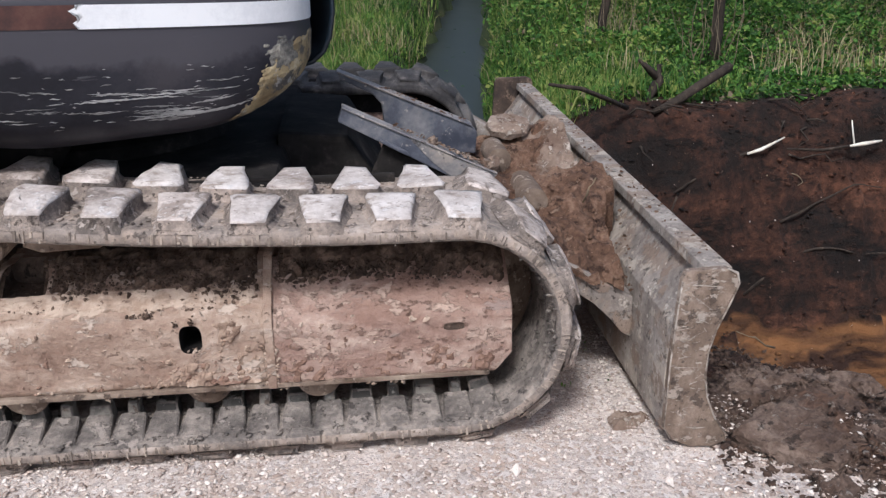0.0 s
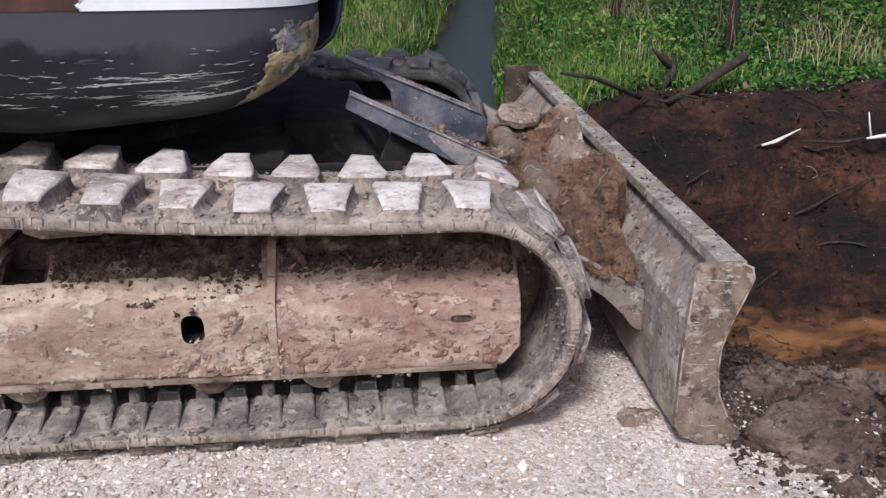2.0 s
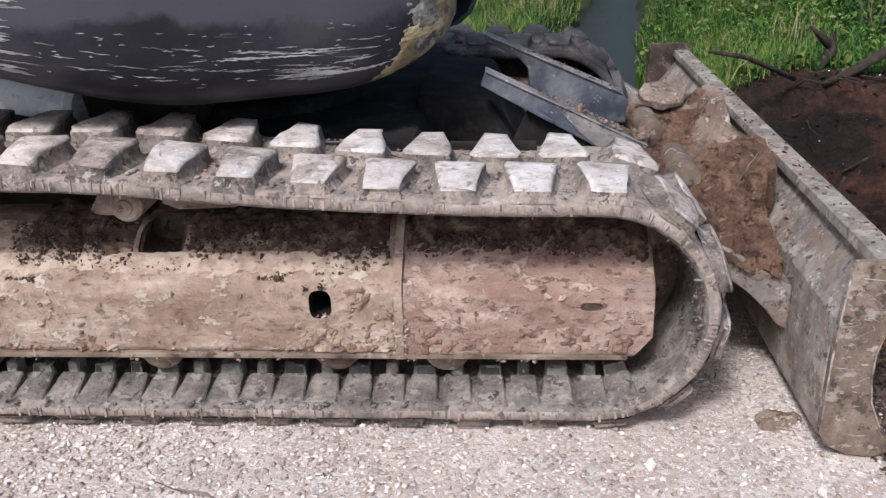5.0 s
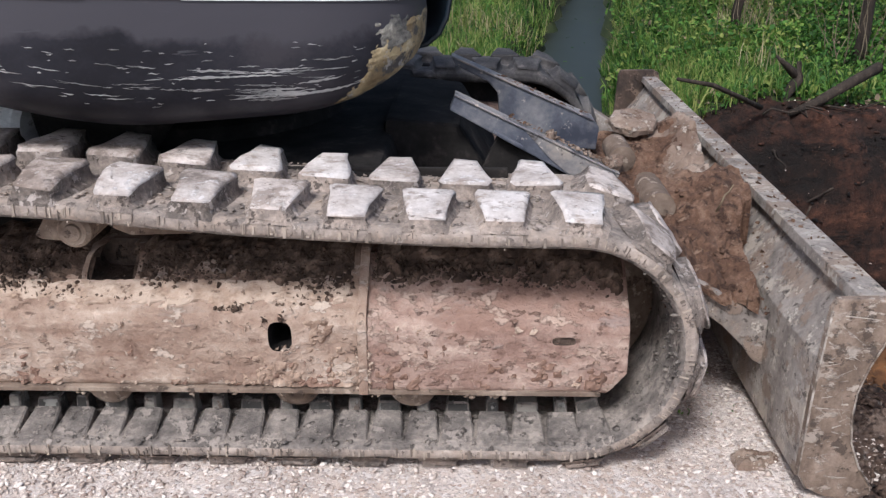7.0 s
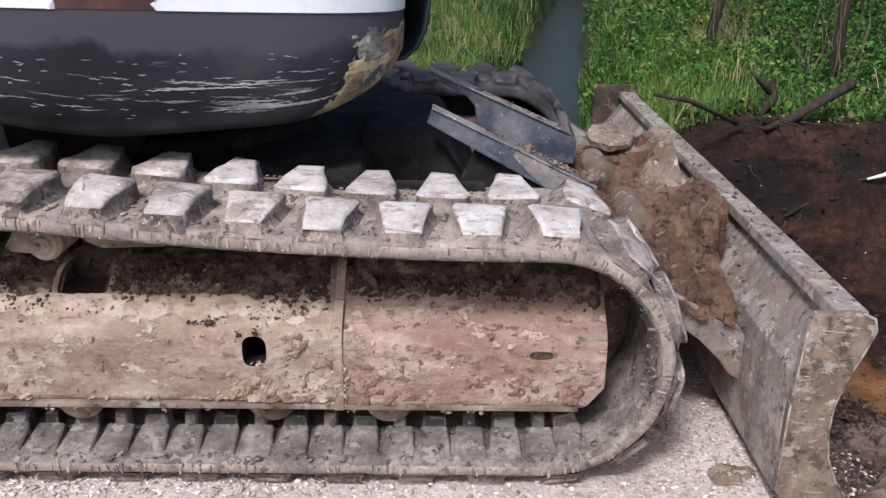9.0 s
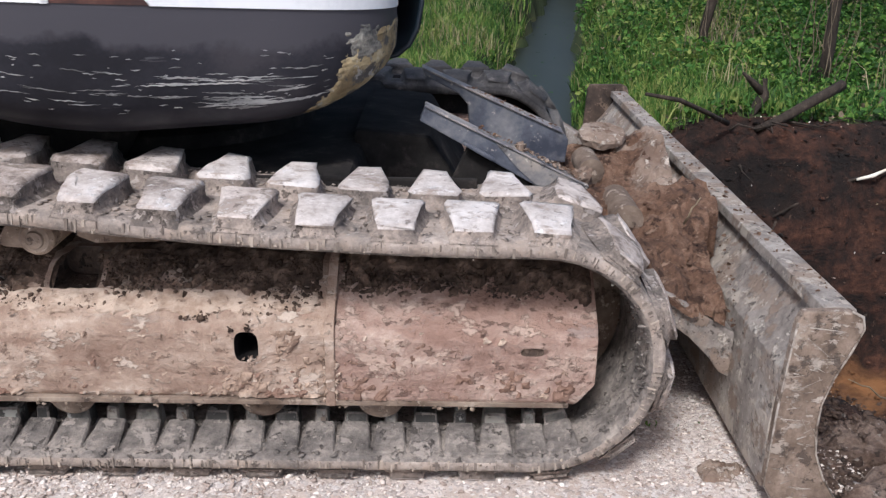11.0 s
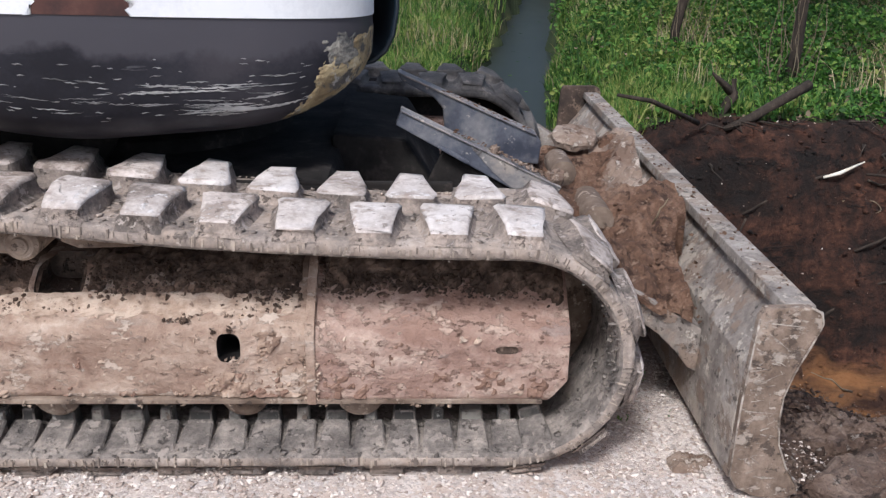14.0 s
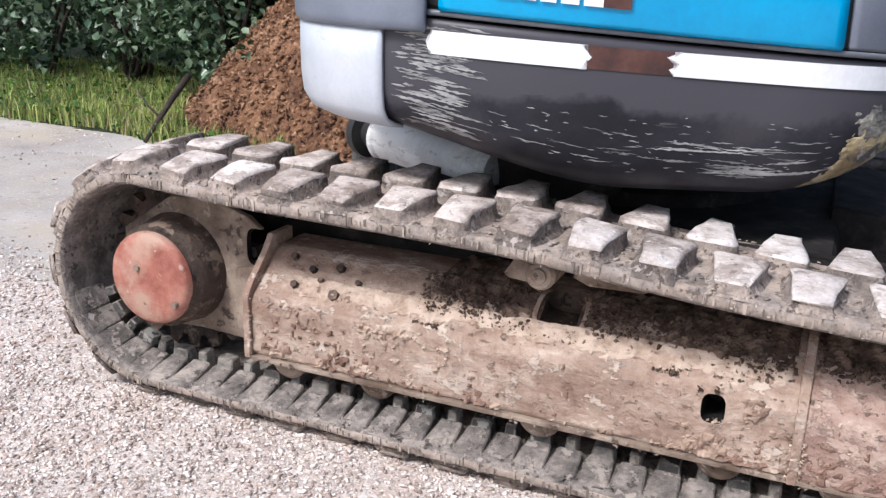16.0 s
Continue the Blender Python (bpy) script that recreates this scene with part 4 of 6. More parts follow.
# side frame between the runs of the belt
BEAM = [(0.086, 0.172), (0.080, 0.184), (0.080, 0.330), (0.090, 0.352), (0.215, 0.452), (0.240, 0.462), (0.36, 0.462), (0.38, 0.44), (0.38, 0.172)]
FRONT_BEAM = [(0.078, 0.165), (0.072, 0.178), (0.072, 0.325), (0.082, 0.350), (0.20, 0.440), (0.225, 0.452), (0.36, 0.452), (0.38, 0.43), (0.38, 0.165)]
for y0, flip in ((0.0, False), (2.30, True)):
    ysc = (lambda pr: [(2.30 - p, q) for p, q in pr][::-1]) if flip else (lambda pr: pr)
    rear_beam = prism(ysc(BEAM), "x", -1.452, -0.004, "frame", bevel=0.005)
    front_beam = prism(ysc(FRONT_BEAM), "x", 0.014, 0.606, "frame_front", bevel=0.006)
    if not flip:
        rear_beam = cut(rear_beam, [oval(-0.183, 0.300, 0.027, 0.036, 0.13, 0.08), oval(-0.585, 0.428, 0.058, 0.036, 0.20, 0.08, "drum")])
        wedge = prism([(0.548, 0.15), (0.64, 0.15), (0.64, 0.265)], "y", -0.1, 0.5, "steel_dark", bevel=0)
        front_beam = cut(front_beam, [oval(0.459, 0.300, 0.026, 0.010, 0.010, 0.07, "drum"), wedge])
    frame_part = part("side_frame", rear_beam, digger, "tan mud-caked steel side frame")
    part("front_cover", front_beam, frame_part, "reddish muddy steel cover plate")
    if flip:
        continue
    part("rib", prism([(0.066, 0.160), (0.066, 0.340), (0.080, 0.366), (0.212, 0.470), (0.30, 0.49), (0.30, 0.160)], "x", -0.006, 0.016, "frame", bevel=0.003), frame_part)
    part("rib", prism([(0.068, 0.165), (0.068, 0.350), (0.090, 0.385), (0.165, 0.455), (0.20, 0.50), (0.30, 0.50), (0.30, 0.165)], "x", -1.470, -1.450, "frame", bevel=0.003), frame_part)
    part("flange", box(-1.45, 0.548, 0.07, 0.30, 0.160, 0.172, "plate", bevel=0.002), frame_part)
    # rollers under the frame
    for x in (-1.343, -1.061, -0.598, -0.157, 0.116):
        part("track_roller", turned([(0.090, 0.018), (0.092, 0.044), (0.102, 0.058), (0.165, 0.060), (0.17, 0.045), (0.30, 0.045), (0.305, 0.057), (0.36, 0.057)],
                                    (x, 0.170), "y", "plate", seg=24), frame_part, "mud-caked steel roller")
    # upper carrier roller with its bracket and the pocket below it
    part("carrier_roller", turned([(0.052, 0.010), (0.054, 0.018), (0.060, 0.020), (0.060, 0.030), (0.070, 0.038), (0.30, 0.038), (0.31, 0.03)], (-0.612, 0.556), "y", "plate", seg=28), frame_part, "dusty brown carrier roller")
    part("roller_bracket", prism([(-0.715, 0.535), (-0.68, 0.590), (-0.60, 0.60), (-0.57, 0.56), (-0.62, 0.52), (-0.70, 0.525)], "y", 0.10, 0.125, "plate", bevel=0.003), frame_part)
    part("belt_guide", prism([(-0.535, 0.575), (-0.36, 0.572), (-0.335, 0.556), (-0.37, 0.540), (-0.50, 0.536), (-0.54, 0.552)], "y", 0.10, 0.20, "plate", bevel=0.004), frame_part, "muddy steel belt guide under the upper run")
    # bolts and their mud on the shoulder at the rear
    for x, y, z, r in ((-1.335, 0.128, 0.388, 0.013), (-1.262, 0.150, 0.404, 0.010), (-1.205, 0.120, 0.380, 0.018), (-1.30, 0.172, 0.424, 0.012), (-1.22, 0.186, 0.436, 0.014), (-1.15, 0.160, 0.412, 0.010), (-1.375, 0.196, 0.444, 0.012)):
        bm = bmesh.new()
        bmesh.ops.create_cone(bm, segments=6, radius1=r, radius2=r * 0.85, depth=0.022, cap_ends=True)
        part("bolt", setmat(bm, "drum"), frame_part, m=Matrix.Translation((x, y, z)) @ Matrix.Rotation(radians(52), 4, 'X'))

# added near-black block inside the far belt: stands for shade, closes the gap
part("carrier_beam", box(-0.6, 0.37, 1.97, 2.03, 0.28, 0.595, "steel_dark"), digger, "near-black block added inside the far belt in place of shade")

# wheels
part("idler_wheel", turned([(0.275, 0.06), (0.28, 0.19), (0.29, 0.215), (0.30, 0.232), (0.36, 0.232), (0.365, 0.21), (0.37, 0.19), (0.37, 0.06)], FRONT, "y", "plate"), digger, "mud-caked steel idler wheel")
# Far idler: a near-black disc, the hollow's shade put into its colour.
part("idler_wheel", turned([(1.94, 0.05), (1.95, 0.19), (1.96, 0.215), (1.97, 0.236), (2.06, 0.236), (2.07, 0.21), (2.08, 0.19), (2.08, 0.05)], FRONT, "y", "steel_dark"), digger, "idler wheel coloured near-black for the far belt's shaded hollow")


def sprocket():
    pts = []
    for k in range(21):
        a = 2 * math.pi * k / 21
        for da, r in ((-0.11, 0.232), (-0.05, 0.272), (0.05, 0.272), (0.11, 0.232)):
            pts.append((REAR[0] + r * math.cos(a + da), REAR[1] + r * math.sin(a + da)))
    return prism(pts, "y", 0.205, 0.245, "drum", bevel=0)


wheel = part("sprocket", sprocket(), digger, "dark oily drive sprocket")
hub = part("hub_drum", turned([(0.185, 0.172), (0.165, 0.166), (0.110, 0.160), (0.085, 0.156), (0.076, 0.148), (0.052, 0.142)], REAR, "y", "drum", seg=56), wheel, "oily brown final-drive drum")
part("hub_cap", turned([(0.056, 0.140), (0.042, 0.138), (0.035, 0.133), (0.030, 0.124), (0.026, 0.100), (0.024, 0.05), (0.0235, 0.01)], (-1.770, 0.358), "y", "hub", seg=56), wheel, "faded red round hub cover")
for x, z in ((-1.800, 0.392), (-1.672, 0.300)):
    bm = bmesh.new()
    bmesh.ops.create_cone(bm, segments=6, radius1=0.012, radius2=0.010, depth=0.014, cap_ends=True)
    part("bolt", setmat(bm, "plate"), wheel, m=Matrix.Translation((x, 0.024, z)) @ Matrix.Rotation(radians(90), 4, 'X'))
motor = prism([(-1.70, 0.17), (-1.46, 0.16), (-1.46, 0.50), (-1.52, 0.545), (-1.66, 0.585), (-1.80, 0.57), (-1.98, 0.45), (-1.98, 0.28), (-1.86, 0.16)], "y", 0.178, 0.20, "plate", bevel=0.006)
part("motor_plate", cut(motor, [oval(-1.492, 0.458, 0.036, 0.056, 0.2, 0.15), oval(-1.475, 0.182, 0.02, 0.02, 0.2, 0.15)]), digger, "dusty brown motor mounting plate")
part("track_frame_end", prism([(-1.56, 0.20), (-1.44, 0.20), (-1.44, 0.40), (-1.47, 0.41), (-1.56, 0.39)], "y", 0.16, 0.25, "plate", bevel=0.008), digger)

# carriage between the tracks, its near-black steel standing in for shade
# Added dark sheet behind the side frame, standing in for shade.
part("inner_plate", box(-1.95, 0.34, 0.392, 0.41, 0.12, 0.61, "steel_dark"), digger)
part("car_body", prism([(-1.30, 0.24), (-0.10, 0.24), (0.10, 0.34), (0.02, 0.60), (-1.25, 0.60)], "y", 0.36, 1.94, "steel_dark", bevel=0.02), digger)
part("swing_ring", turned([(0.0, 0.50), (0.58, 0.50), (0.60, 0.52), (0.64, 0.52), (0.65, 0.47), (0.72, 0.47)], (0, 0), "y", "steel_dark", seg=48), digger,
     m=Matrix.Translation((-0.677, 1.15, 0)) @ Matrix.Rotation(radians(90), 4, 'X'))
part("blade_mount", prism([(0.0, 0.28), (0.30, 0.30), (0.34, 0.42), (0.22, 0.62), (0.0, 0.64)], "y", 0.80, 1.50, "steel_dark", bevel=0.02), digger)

# ---- upper body ----
UO, UU, UV = Vector((-0.39, 0.38)), Vector((0.92, 0.392)), Vector((0.392, -0.92))


def outline(count=160):
    pts = []
    for k in range(count):
        t = -math.pi * 0.0 + 2 * math.pi * k / count
        c, s = math.cos(t), math.sin(t)
        a, n = (0.640, 4.0) if c > 0 else (0.98, 2.5)
        if s < 0:
            n = 5
        u = a * math.copysign(abs(c) ** (2 / n), c)
        v = -0.55 + 0.675 * math.copysign(abs(s) ** (2 / n), s)
        pts.append((u, v))
    return pts


OUT = outline()


def offset_point(k, off):
    p, a, b = Vector(OUT[k]), Vector(OUT[k - 1]), Vector(OUT[(k + 1) % len(OUT)])
    d = (b - a).normalized()
    nrm = Vector((d[1], -d[0]))
    q = p + nrm * off
    w = UO + UU * q[0] + UV * q[1]
    return w


def shell(levels, keep, matname, thick=0.0, closed=False):
    """Skin of the tail through levels of (height or function of u, offset) over the part of the outline where keep(u, v) holds."""
    ks = [k for k in range(len(OUT)) if keep(*OUT[k])]
    if not closed:
        cut_at = max(range(len(ks)), key=lambda i: (ks[i] - ks[i - 1]) % len(OUT))
        ks = ks[cut_at:] + ks[:cut_at]
    verts, faces = [], []
    for z, off in levels:
        for k in ks:
            w = offset_point(k, off)
            verts.append((w[0], w[1], z(OUT[k][0]) if callable(z) else z))
    n = len(ks)
    for i in range(len(levels) - 1):
        for j in range(n if closed else n - 1):
            q = (j + 1) % n
            faces.append((i * n + j, i * n + q, (i + 1) * n + q, (i + 1) * n + j))
    if closed:
        faces += [tuple(range(n))[::-1], tuple(range((len(levels) - 1) * n, len(levels) * n))]
    bm = bmesh.new()
    me = mesh("skin", verts, faces, matname, smooth=True)
    bm.from_mesh(me)
    bmesh.ops.recalc_face_normals(bm, faces=bm.faces)
    if thick:
        bmesh.ops.solidify(bm, geom=list(bm.faces), thickness=thick)
        bmesh.ops.recalc_face_normals(bm, faces=bm.faces)
    bm.to_mesh(me)
    bm.free()
    return me


low = lambda u: 0.715 + 0.13 * (1 - step(-0.85, -0.10, u)) + 0.12 * max(0.0, (u - 0.18) / 0.46) ** 2
lean = lambda u: -0.062 * (min(max(u, -0.60), 0.60) + 0.02)
rim_z = lambda u: 1.095 + lean(u)
mix = lambda f: (lambda u: low(u) + (rim_z(u) - low(u)) * f)
leant = lambda z: (lambda u: z + lean(u))
weight = part("counterweight", shell([(mix(0.0), -0.34), (mix(0.005), -0.20), (mix(0.05), -0.10), (mix(0.12), -0.052), (mix(0.22), -0.020), (mix(0.36), -0.004), (mix(0.6), 0.0), (mix(0.95), 0.0), (mix(1.0), -0.004)],
                                     lambda u, v: True, "black", closed=True), digger, "scuffed black counterweight with white and red tape")
strip_z = lambda u: 1.054 - 0.045 * (u + 0.1)
band = lambda a, b: (lambda u, v: v > -0.3 and a < u < b)


def tape(name, a, b, matname, label, half=0.0275, cap=0.0, ragged=0.0, proud=0.0036):
    """A strip of tape on the skin, with cut or torn ends."""
    us = np.linspace(a, b, 40)
    vv = []
    for row in (-1, -0.5, 0, 0.5, 1):
        for i, u in enumerate(us):
            uu = u
            if i == 0:
                uu += ragged * (0.5 + 0.5 * math.sin(row * 7 + 1)) + cap * row * row
            if i == len(us) - 1 and cap == 0 and ragged == 0:
                uu -= 0.020 * abs(row)
            if i == len(us) - 1 and cap > 0:
                uu -= 0.028 * abs(row)
            k = min((j for j in range(len(OUT)) if OUT[j][1] > -0.3), key=lambda j: abs(OUT[j][0] - uu))
            k2 = k + 1 if OUT[k][0] > uu else k - 1
            f = (uu - OUT[k][0]) / (OUT[k2][0] - OUT[k][0])
            w = offset_point(k, proud).lerp(offset_point(k2, proud), f)
            vv.append((w[0], w[1], strip_z(u) + row * half))
    n = len(us)
    ff = [(r * n + i, r * n + i + 1, (r + 1) * n + i + 1, (r + 1) * n + i) for r in range(4) for i in range(n - 1)]
    return part(name, mesh(name, vv, ff, matname, smooth=True), weight, label)


tape("tape", -0.615, -0.232, "white", "white reflective tape strip", cap=0.02)
tape("tape", -0.245, -0.030, "red", "worn dark red tape strip", half=0.0265, proud=0.0020)
tape("tape", -0.062, 0.600, "white", "white reflective tape strip with a torn end", ragged=0.035)
LEVELS = [(0.0, -0.34), (0.005, -0.20), (0.05, -0.10), (0.12, -0.052), (0.22, -0.020), (0.36, -0.004), (0.6, 0.0), (0.95, 0.0), (1.0, -0.004)]


def on_skin(u, f, proud=0.002):
    """A point on the counterweight at plan place u and at the fraction f of its height."""
    k = min((j for j in range(len(OUT)) if OUT[j][1] > -0.35), key=lambda j: abs(OUT[j][0] - u))
    k2 = k + 1 if OUT[k][0] > u else k - 1
    g = (u - OUT[k][0]) / (OUT[k2][0] - OUT[k][0])
    off = float(np.interp(f, [a for a, b in LEVELS], [b for a, b in LEVELS])) + proud
    w = offset_point(k, off).lerp(offset_point(k2, off), g)
    return w[0], w[1], low(u) + (rim_z(u) - low(u)) * f - proud * 0.5


def scratch_meshes(seed, rows):
    """Thin ragged scratches that follow the skin: rows of (count, u range, height range, length range, width)."""
    rnd = random.Random(seed)
    out = []
    for count, (ua, ub), (fa, fb), (la, lb), wide in rows:
        for _ in range(count):
            u, f, ln = rnd.uniform(ua, ub), rnd.uniform(fa, fb), rnd.uniform(la, lb)
            n = max(3, int(ln / 0.008))
            slope = rnd.uniform(-0.25, 0.12)
            verts, base = [], 0
            for i in range(n + 1):
                t = i / n
                w = wide * math.sin(math.pi * min(max(t, 0.03), 0.97)) * rnd.uniform(0.35, 1.3)
                c = f + slope * t * ln + rnd.uniform(-0.004, 0.004)
                uu = min(0.60, u + t * ln)
                verts += [on_skin(uu, c - w), on_skin(uu, c + w)]
            faces = [(2 * i, 2 * i + 2, 2 * i + 3, 2 * i + 1) for i in range(n)]
            out.append(mesh("scratch", verts, faces, "scrape"))
    return out


for me in scratch_meshes(5, [(34, (-0.60, 0.30), (0.24, 0.46), (0.02, 0.11), 0.0042), (80, (-0.60, 0.35), (0.20, 0.58), (0.006, 0.028), 0.0042),
                                   (120, (-0.70, -0.56), (0.16, 0.97), (0.015, 0.10), 0.010), (10, (0.0, 0.22), (0.20, 0.30), (0.08, 0.2), 0.010),
                                   (8, (-0.1, 0.35), (0.30, 0.42), (0.08, 0.2), 0.006)]):
    part("scratch", me, weight)


def patch_mesh(ragged, seed, shape, matname, proud):
    """A ragged scraped area whose rim sinks into the skin; shape(u, f) is above zero inside."""
    nu, nf = 130, 120
    us, fs = np.linspace(0.26, 0.622, nu), np.linspace(0.05, 0.80, nf)
    val = np.array([[shape(u, f) + ragged * (0.6 * fbm(u, f * 0.38, 16, seed) + 0.4 * n2(u, f * 0.38, 44, seed + 1) + 0.3 * n2(u, f * 0.38, 95, seed + 2)) for f in fs] for u in us])
    verts, faces, ids = [], [], {}

    def vid(i, j):
        if (i, j) not in ids:
            ids[(i, j)] = len(verts)
            rise = min(1.0, max(-1.0, val[i, j] / 0.02))
            verts.append(on_skin(us[i], fs[j], proud * rise + 0.0008 * n2(us[i], fs[j], 60, 3)))
        return ids[(i, j)]

    for i in range(nu - 1):
        for j in range(nf - 1):
            if val[i:i + 2, j:j + 2].max() > 0:
                faces.append((vid(i, j), vid(i + 1, j), vid(i + 1, j + 1), vid(i, j + 1)))
    return mesh("patch", verts, faces, matname, smooth=True)


def tan_shape(u, f):
    left = 0.325 + 0.24 * (f - 0.10)
    return min(u - left, 0.60 - f + 0.4 * (u - 0.5), f - 0.06)


def grey_shape(u, f):
    return 0.046 - math.hypot((u - 0.465) * 0.80, (f - 0.50) * 0.30)


part("scraped_patch", patch_mesh(0.05, 61, tan_shape, "bare", 0.0022), weight, "scraped bare patch of tan filler")
part("chipped_patch", patch_mesh(0.042, 67, grey_shape, "chipped", 0.0034), weight, "chipped grey and black paint above the bare filler")
part("trim_strip", shell([(leant(1.102), 0.004), (leant(1.110), 0.006), (leant(1.116), 0.002)], lambda u, v: v > -0.35, "trim", thick=0.004), weight)
hood = part("engine_hood", shell([(leant(1.112), -0.012), (leant(1.13), -0.008), (1.60, -0.03), (1.68, -0.09)], lambda u, v: True, "gasket", closed=True), digger)
part("hood_panel", shell([(leant(1.120), 0.0), (leant(1.128), 0.004), (1.60, -0.016)], lambda u, v: v > -0.4 and -0.585 < u < 0.345, "blue", thick=0.012), hood, "bright blue hood panel")
part("corner_panel", shell([(leant(1.118), 0.0), (leant(1.126), 0.004), (1.60, -0.016)], lambda u, v: v > -0.6 and u > 0.355, "greyp", thick=0.012), hood, "slate grey corner panel")
part("corner_panel", shell([(1.098, 0.018), (1.106, 0.026), (1.125, 0.028), (1.60, 0.01)], lambda u, v: v > -0.62 and u < -0.60, "greyp", thick=0.02), hood, "slate grey corner panel")
part("side_skirt", shell([(0.846, -0.04), (0.856, 0.005), (0.885, 0.040), (0.93, 0.062), (1.00, 0.074), (1.50, 0.074)], lambda u, v: u > 0.55 and v < -0.10, "skirt", thick=0.012), digger, "dark teal painted side skirt")
part("side_cover", shell([(0.846, -0.085), (0.852, -0.045), (0.868, -0.012), (0.90, 0.006), (0.95, 0.012), (1.02, 0.014), (1.104, 0.014)], lambda u, v: v > -0.62 and u < -0.70, "lightp", thick=0.012), digger, "pale grey rounded side cover")
part("cover_seal", shell([(0.845, -0.09), (0.90, -0.02), (0.95, 0.0), (1.104, 0.008)], lambda u, v: v > -0.4 and -0.712 < u < -0.68, "gasket", thick=0.01), digger)

# added near-black plate: hides the cylinder's inner end in the dark under the tail
part("guard_plate", prism([(-0.97, 0.80), (-0.93, 0.72), (-0.90, 0.56), (-0.62, 0.56), (-0.50, 0.74), (-0.60, 0.78)], "y", 0.60, 0.62, "steel_dark", bevel=0.003), digger, "near-black plate added to hide the cylinder end under the tail")

# marking on the hood: plain white bars and a rusty patch
def decal(u0, u1, z0, z1, matname, off=0.022):
    us = np.linspace(u0, u1, 5)
    vv = []
    for z in (z0, z1):
        for u in us:
            k = min((j for j in range(len(OUT)) if OUT[j][1] > -0.3), key=lambda j: abs(OUT[j][0] - u))
            k2 = k + 1 if OUT[k][0] > u else k - 1
            f = (u - OUT[k][0]) / (OUT[k2][0] - OUT[k][0])
            w = offset_point(k, off).lerp(offset_point(k2, off), f)
            vv.append((w[0], w[1], z + lean(u)))
    return mesh("decal", vv, [(i, i + 1, i + 6, i + 5) for i in range(4)], matname)


for a, b, c in ((-0.50, -0.455, "white"), (-0.445, -0.41, "white"), (-0.40, -0.365, "white"), (-0.355, -0.315, "white"), (-0.305, -0.262, "white"), (-0.262, -0.20, "red")):
    part("marking", decal(a + 0.045, b + 0.045, 1.160, 1.25, c), hood)

# silvery cylinder tucked under the tail
cyl = part("muffler", turned([(0.0, 0.07), (0.02, 0.084), (0.62, 0.084), (0.63, 0.092), (0.65, 0.092), (0.655, 0.07)], (0, 0), "x", "pipe", seg=40), digger, "dusty aluminium cylinder",
           m=Matrix.Translation((-0.955, 0.72, 0.640)) @ Matrix.Rotation(radians(150), 4, 'Z'))
part("collar", turned([(0.66, 0.06), (0.74, 0.06), (0.745, 0.096), (0.77, 0.10), (0.79, 0.094), (0.79, 0.03)], (0, 0), "x", "gasket", seg=40), cyl)

# ---- dozer blade and its arms ----
BLADE = [(0.972, 0.456), (0.982, 0.480), (1.078, 0.482), (1.102, 0.470), (1.110, 0.444), (1.092, 0.395), (1.066, 0.330), (1.050, 0.27), (1.047, 0.21), (1.056, 0.15), (1.080, 0.09),
         (1.110, 0.045), (1.118, 0.022), (1.085, 0.006), (1.02, 0.012), (0.975, 0.035), (0.955, 0.07), (0.958, 0.25), (0.968, 0.40)]
BOARD = [(1.050, 0.462), (1.040, 0.43), (1.000, 0.375), (0.966, 0.335), (0.955, 0.20), (0.958, 0.05), (1.07, 0.022), (1.045, 0.09), (1.032, 0.16), (1.030, 0.22), (1.035, 0.28), (1.05, 0.34), (1.078, 0.41), (1.085, 0.462)]
dozer = part("dozer_blade", prism(BOARD, "y", -0.068, 2.372, "blade", bevel=0.004), digger, "mud-smeared grey steel dozer blade")
for y in (-0.092, 2.372):
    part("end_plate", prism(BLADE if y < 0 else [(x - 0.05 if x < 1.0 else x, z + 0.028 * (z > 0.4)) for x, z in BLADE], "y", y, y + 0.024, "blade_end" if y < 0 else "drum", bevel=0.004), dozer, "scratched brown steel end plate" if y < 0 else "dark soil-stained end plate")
rnd = random.Random(19)
near_plate = [o for o in dozer.children if o.name.startswith("end_plate")][0]
for _ in range(60):
    x, z, a, ln = rnd.uniform(0.97, 1.06), rnd.uniform(0.06, 0.46), rnd.choice((rnd.uniform(-0.3, 0.5), rnd.uniform(-1.5, 1.5))), rnd.choice((0.012, 0.02, 0.03, 0.07))
    dx, dz, w = math.cos(a) * ln, math.sin(a) * ln, rnd.uniform(0.0008, 0.0022)
    if x + dx > 1.04 + 0.2 * abs(z - 0.22) or x + dx > 1.09:
        continue
    me = mesh("scratch", [(x, -0.0932, z - w), (x + dx, -0.0932, z + dz - w * 0.3), (x + dx, -0.0932, z + dz + w * 0.3), (x, -0.0932, z + w)], [(0, 1, 2, 3)], "scuff")
    part("scratch", me, near_plate)
rim_line = [Vector((x, -0.0925, z)) for x, z in BLADE] + [Vector((BLADE[0][0], -0.0925, BLADE[0][1]))]
part("worn_edge", tube(rim_line[2:12], [0.0022, 0.003, 0.0016, 0.0028, 0.0022, 0.0016, 0.003, 0.002, 0.0028, 0.002], "scuff", seg=5, wob=0.6), near_plate)
part("worn_edge", tube(rim_line[15:], [0.0028, 0.0018, 0.003, 0.002, 0.0026], "scuff", seg=5, wob=0.6), near_plate)
part("top_flange", prism([(1.026, 0.455), (1.098, 0.455), (1.100, 0.475), (1.090, 0.481), (1.030, 0.481)], "y", -0.067, 2.371, "blade", bevel=0.003), dozer)
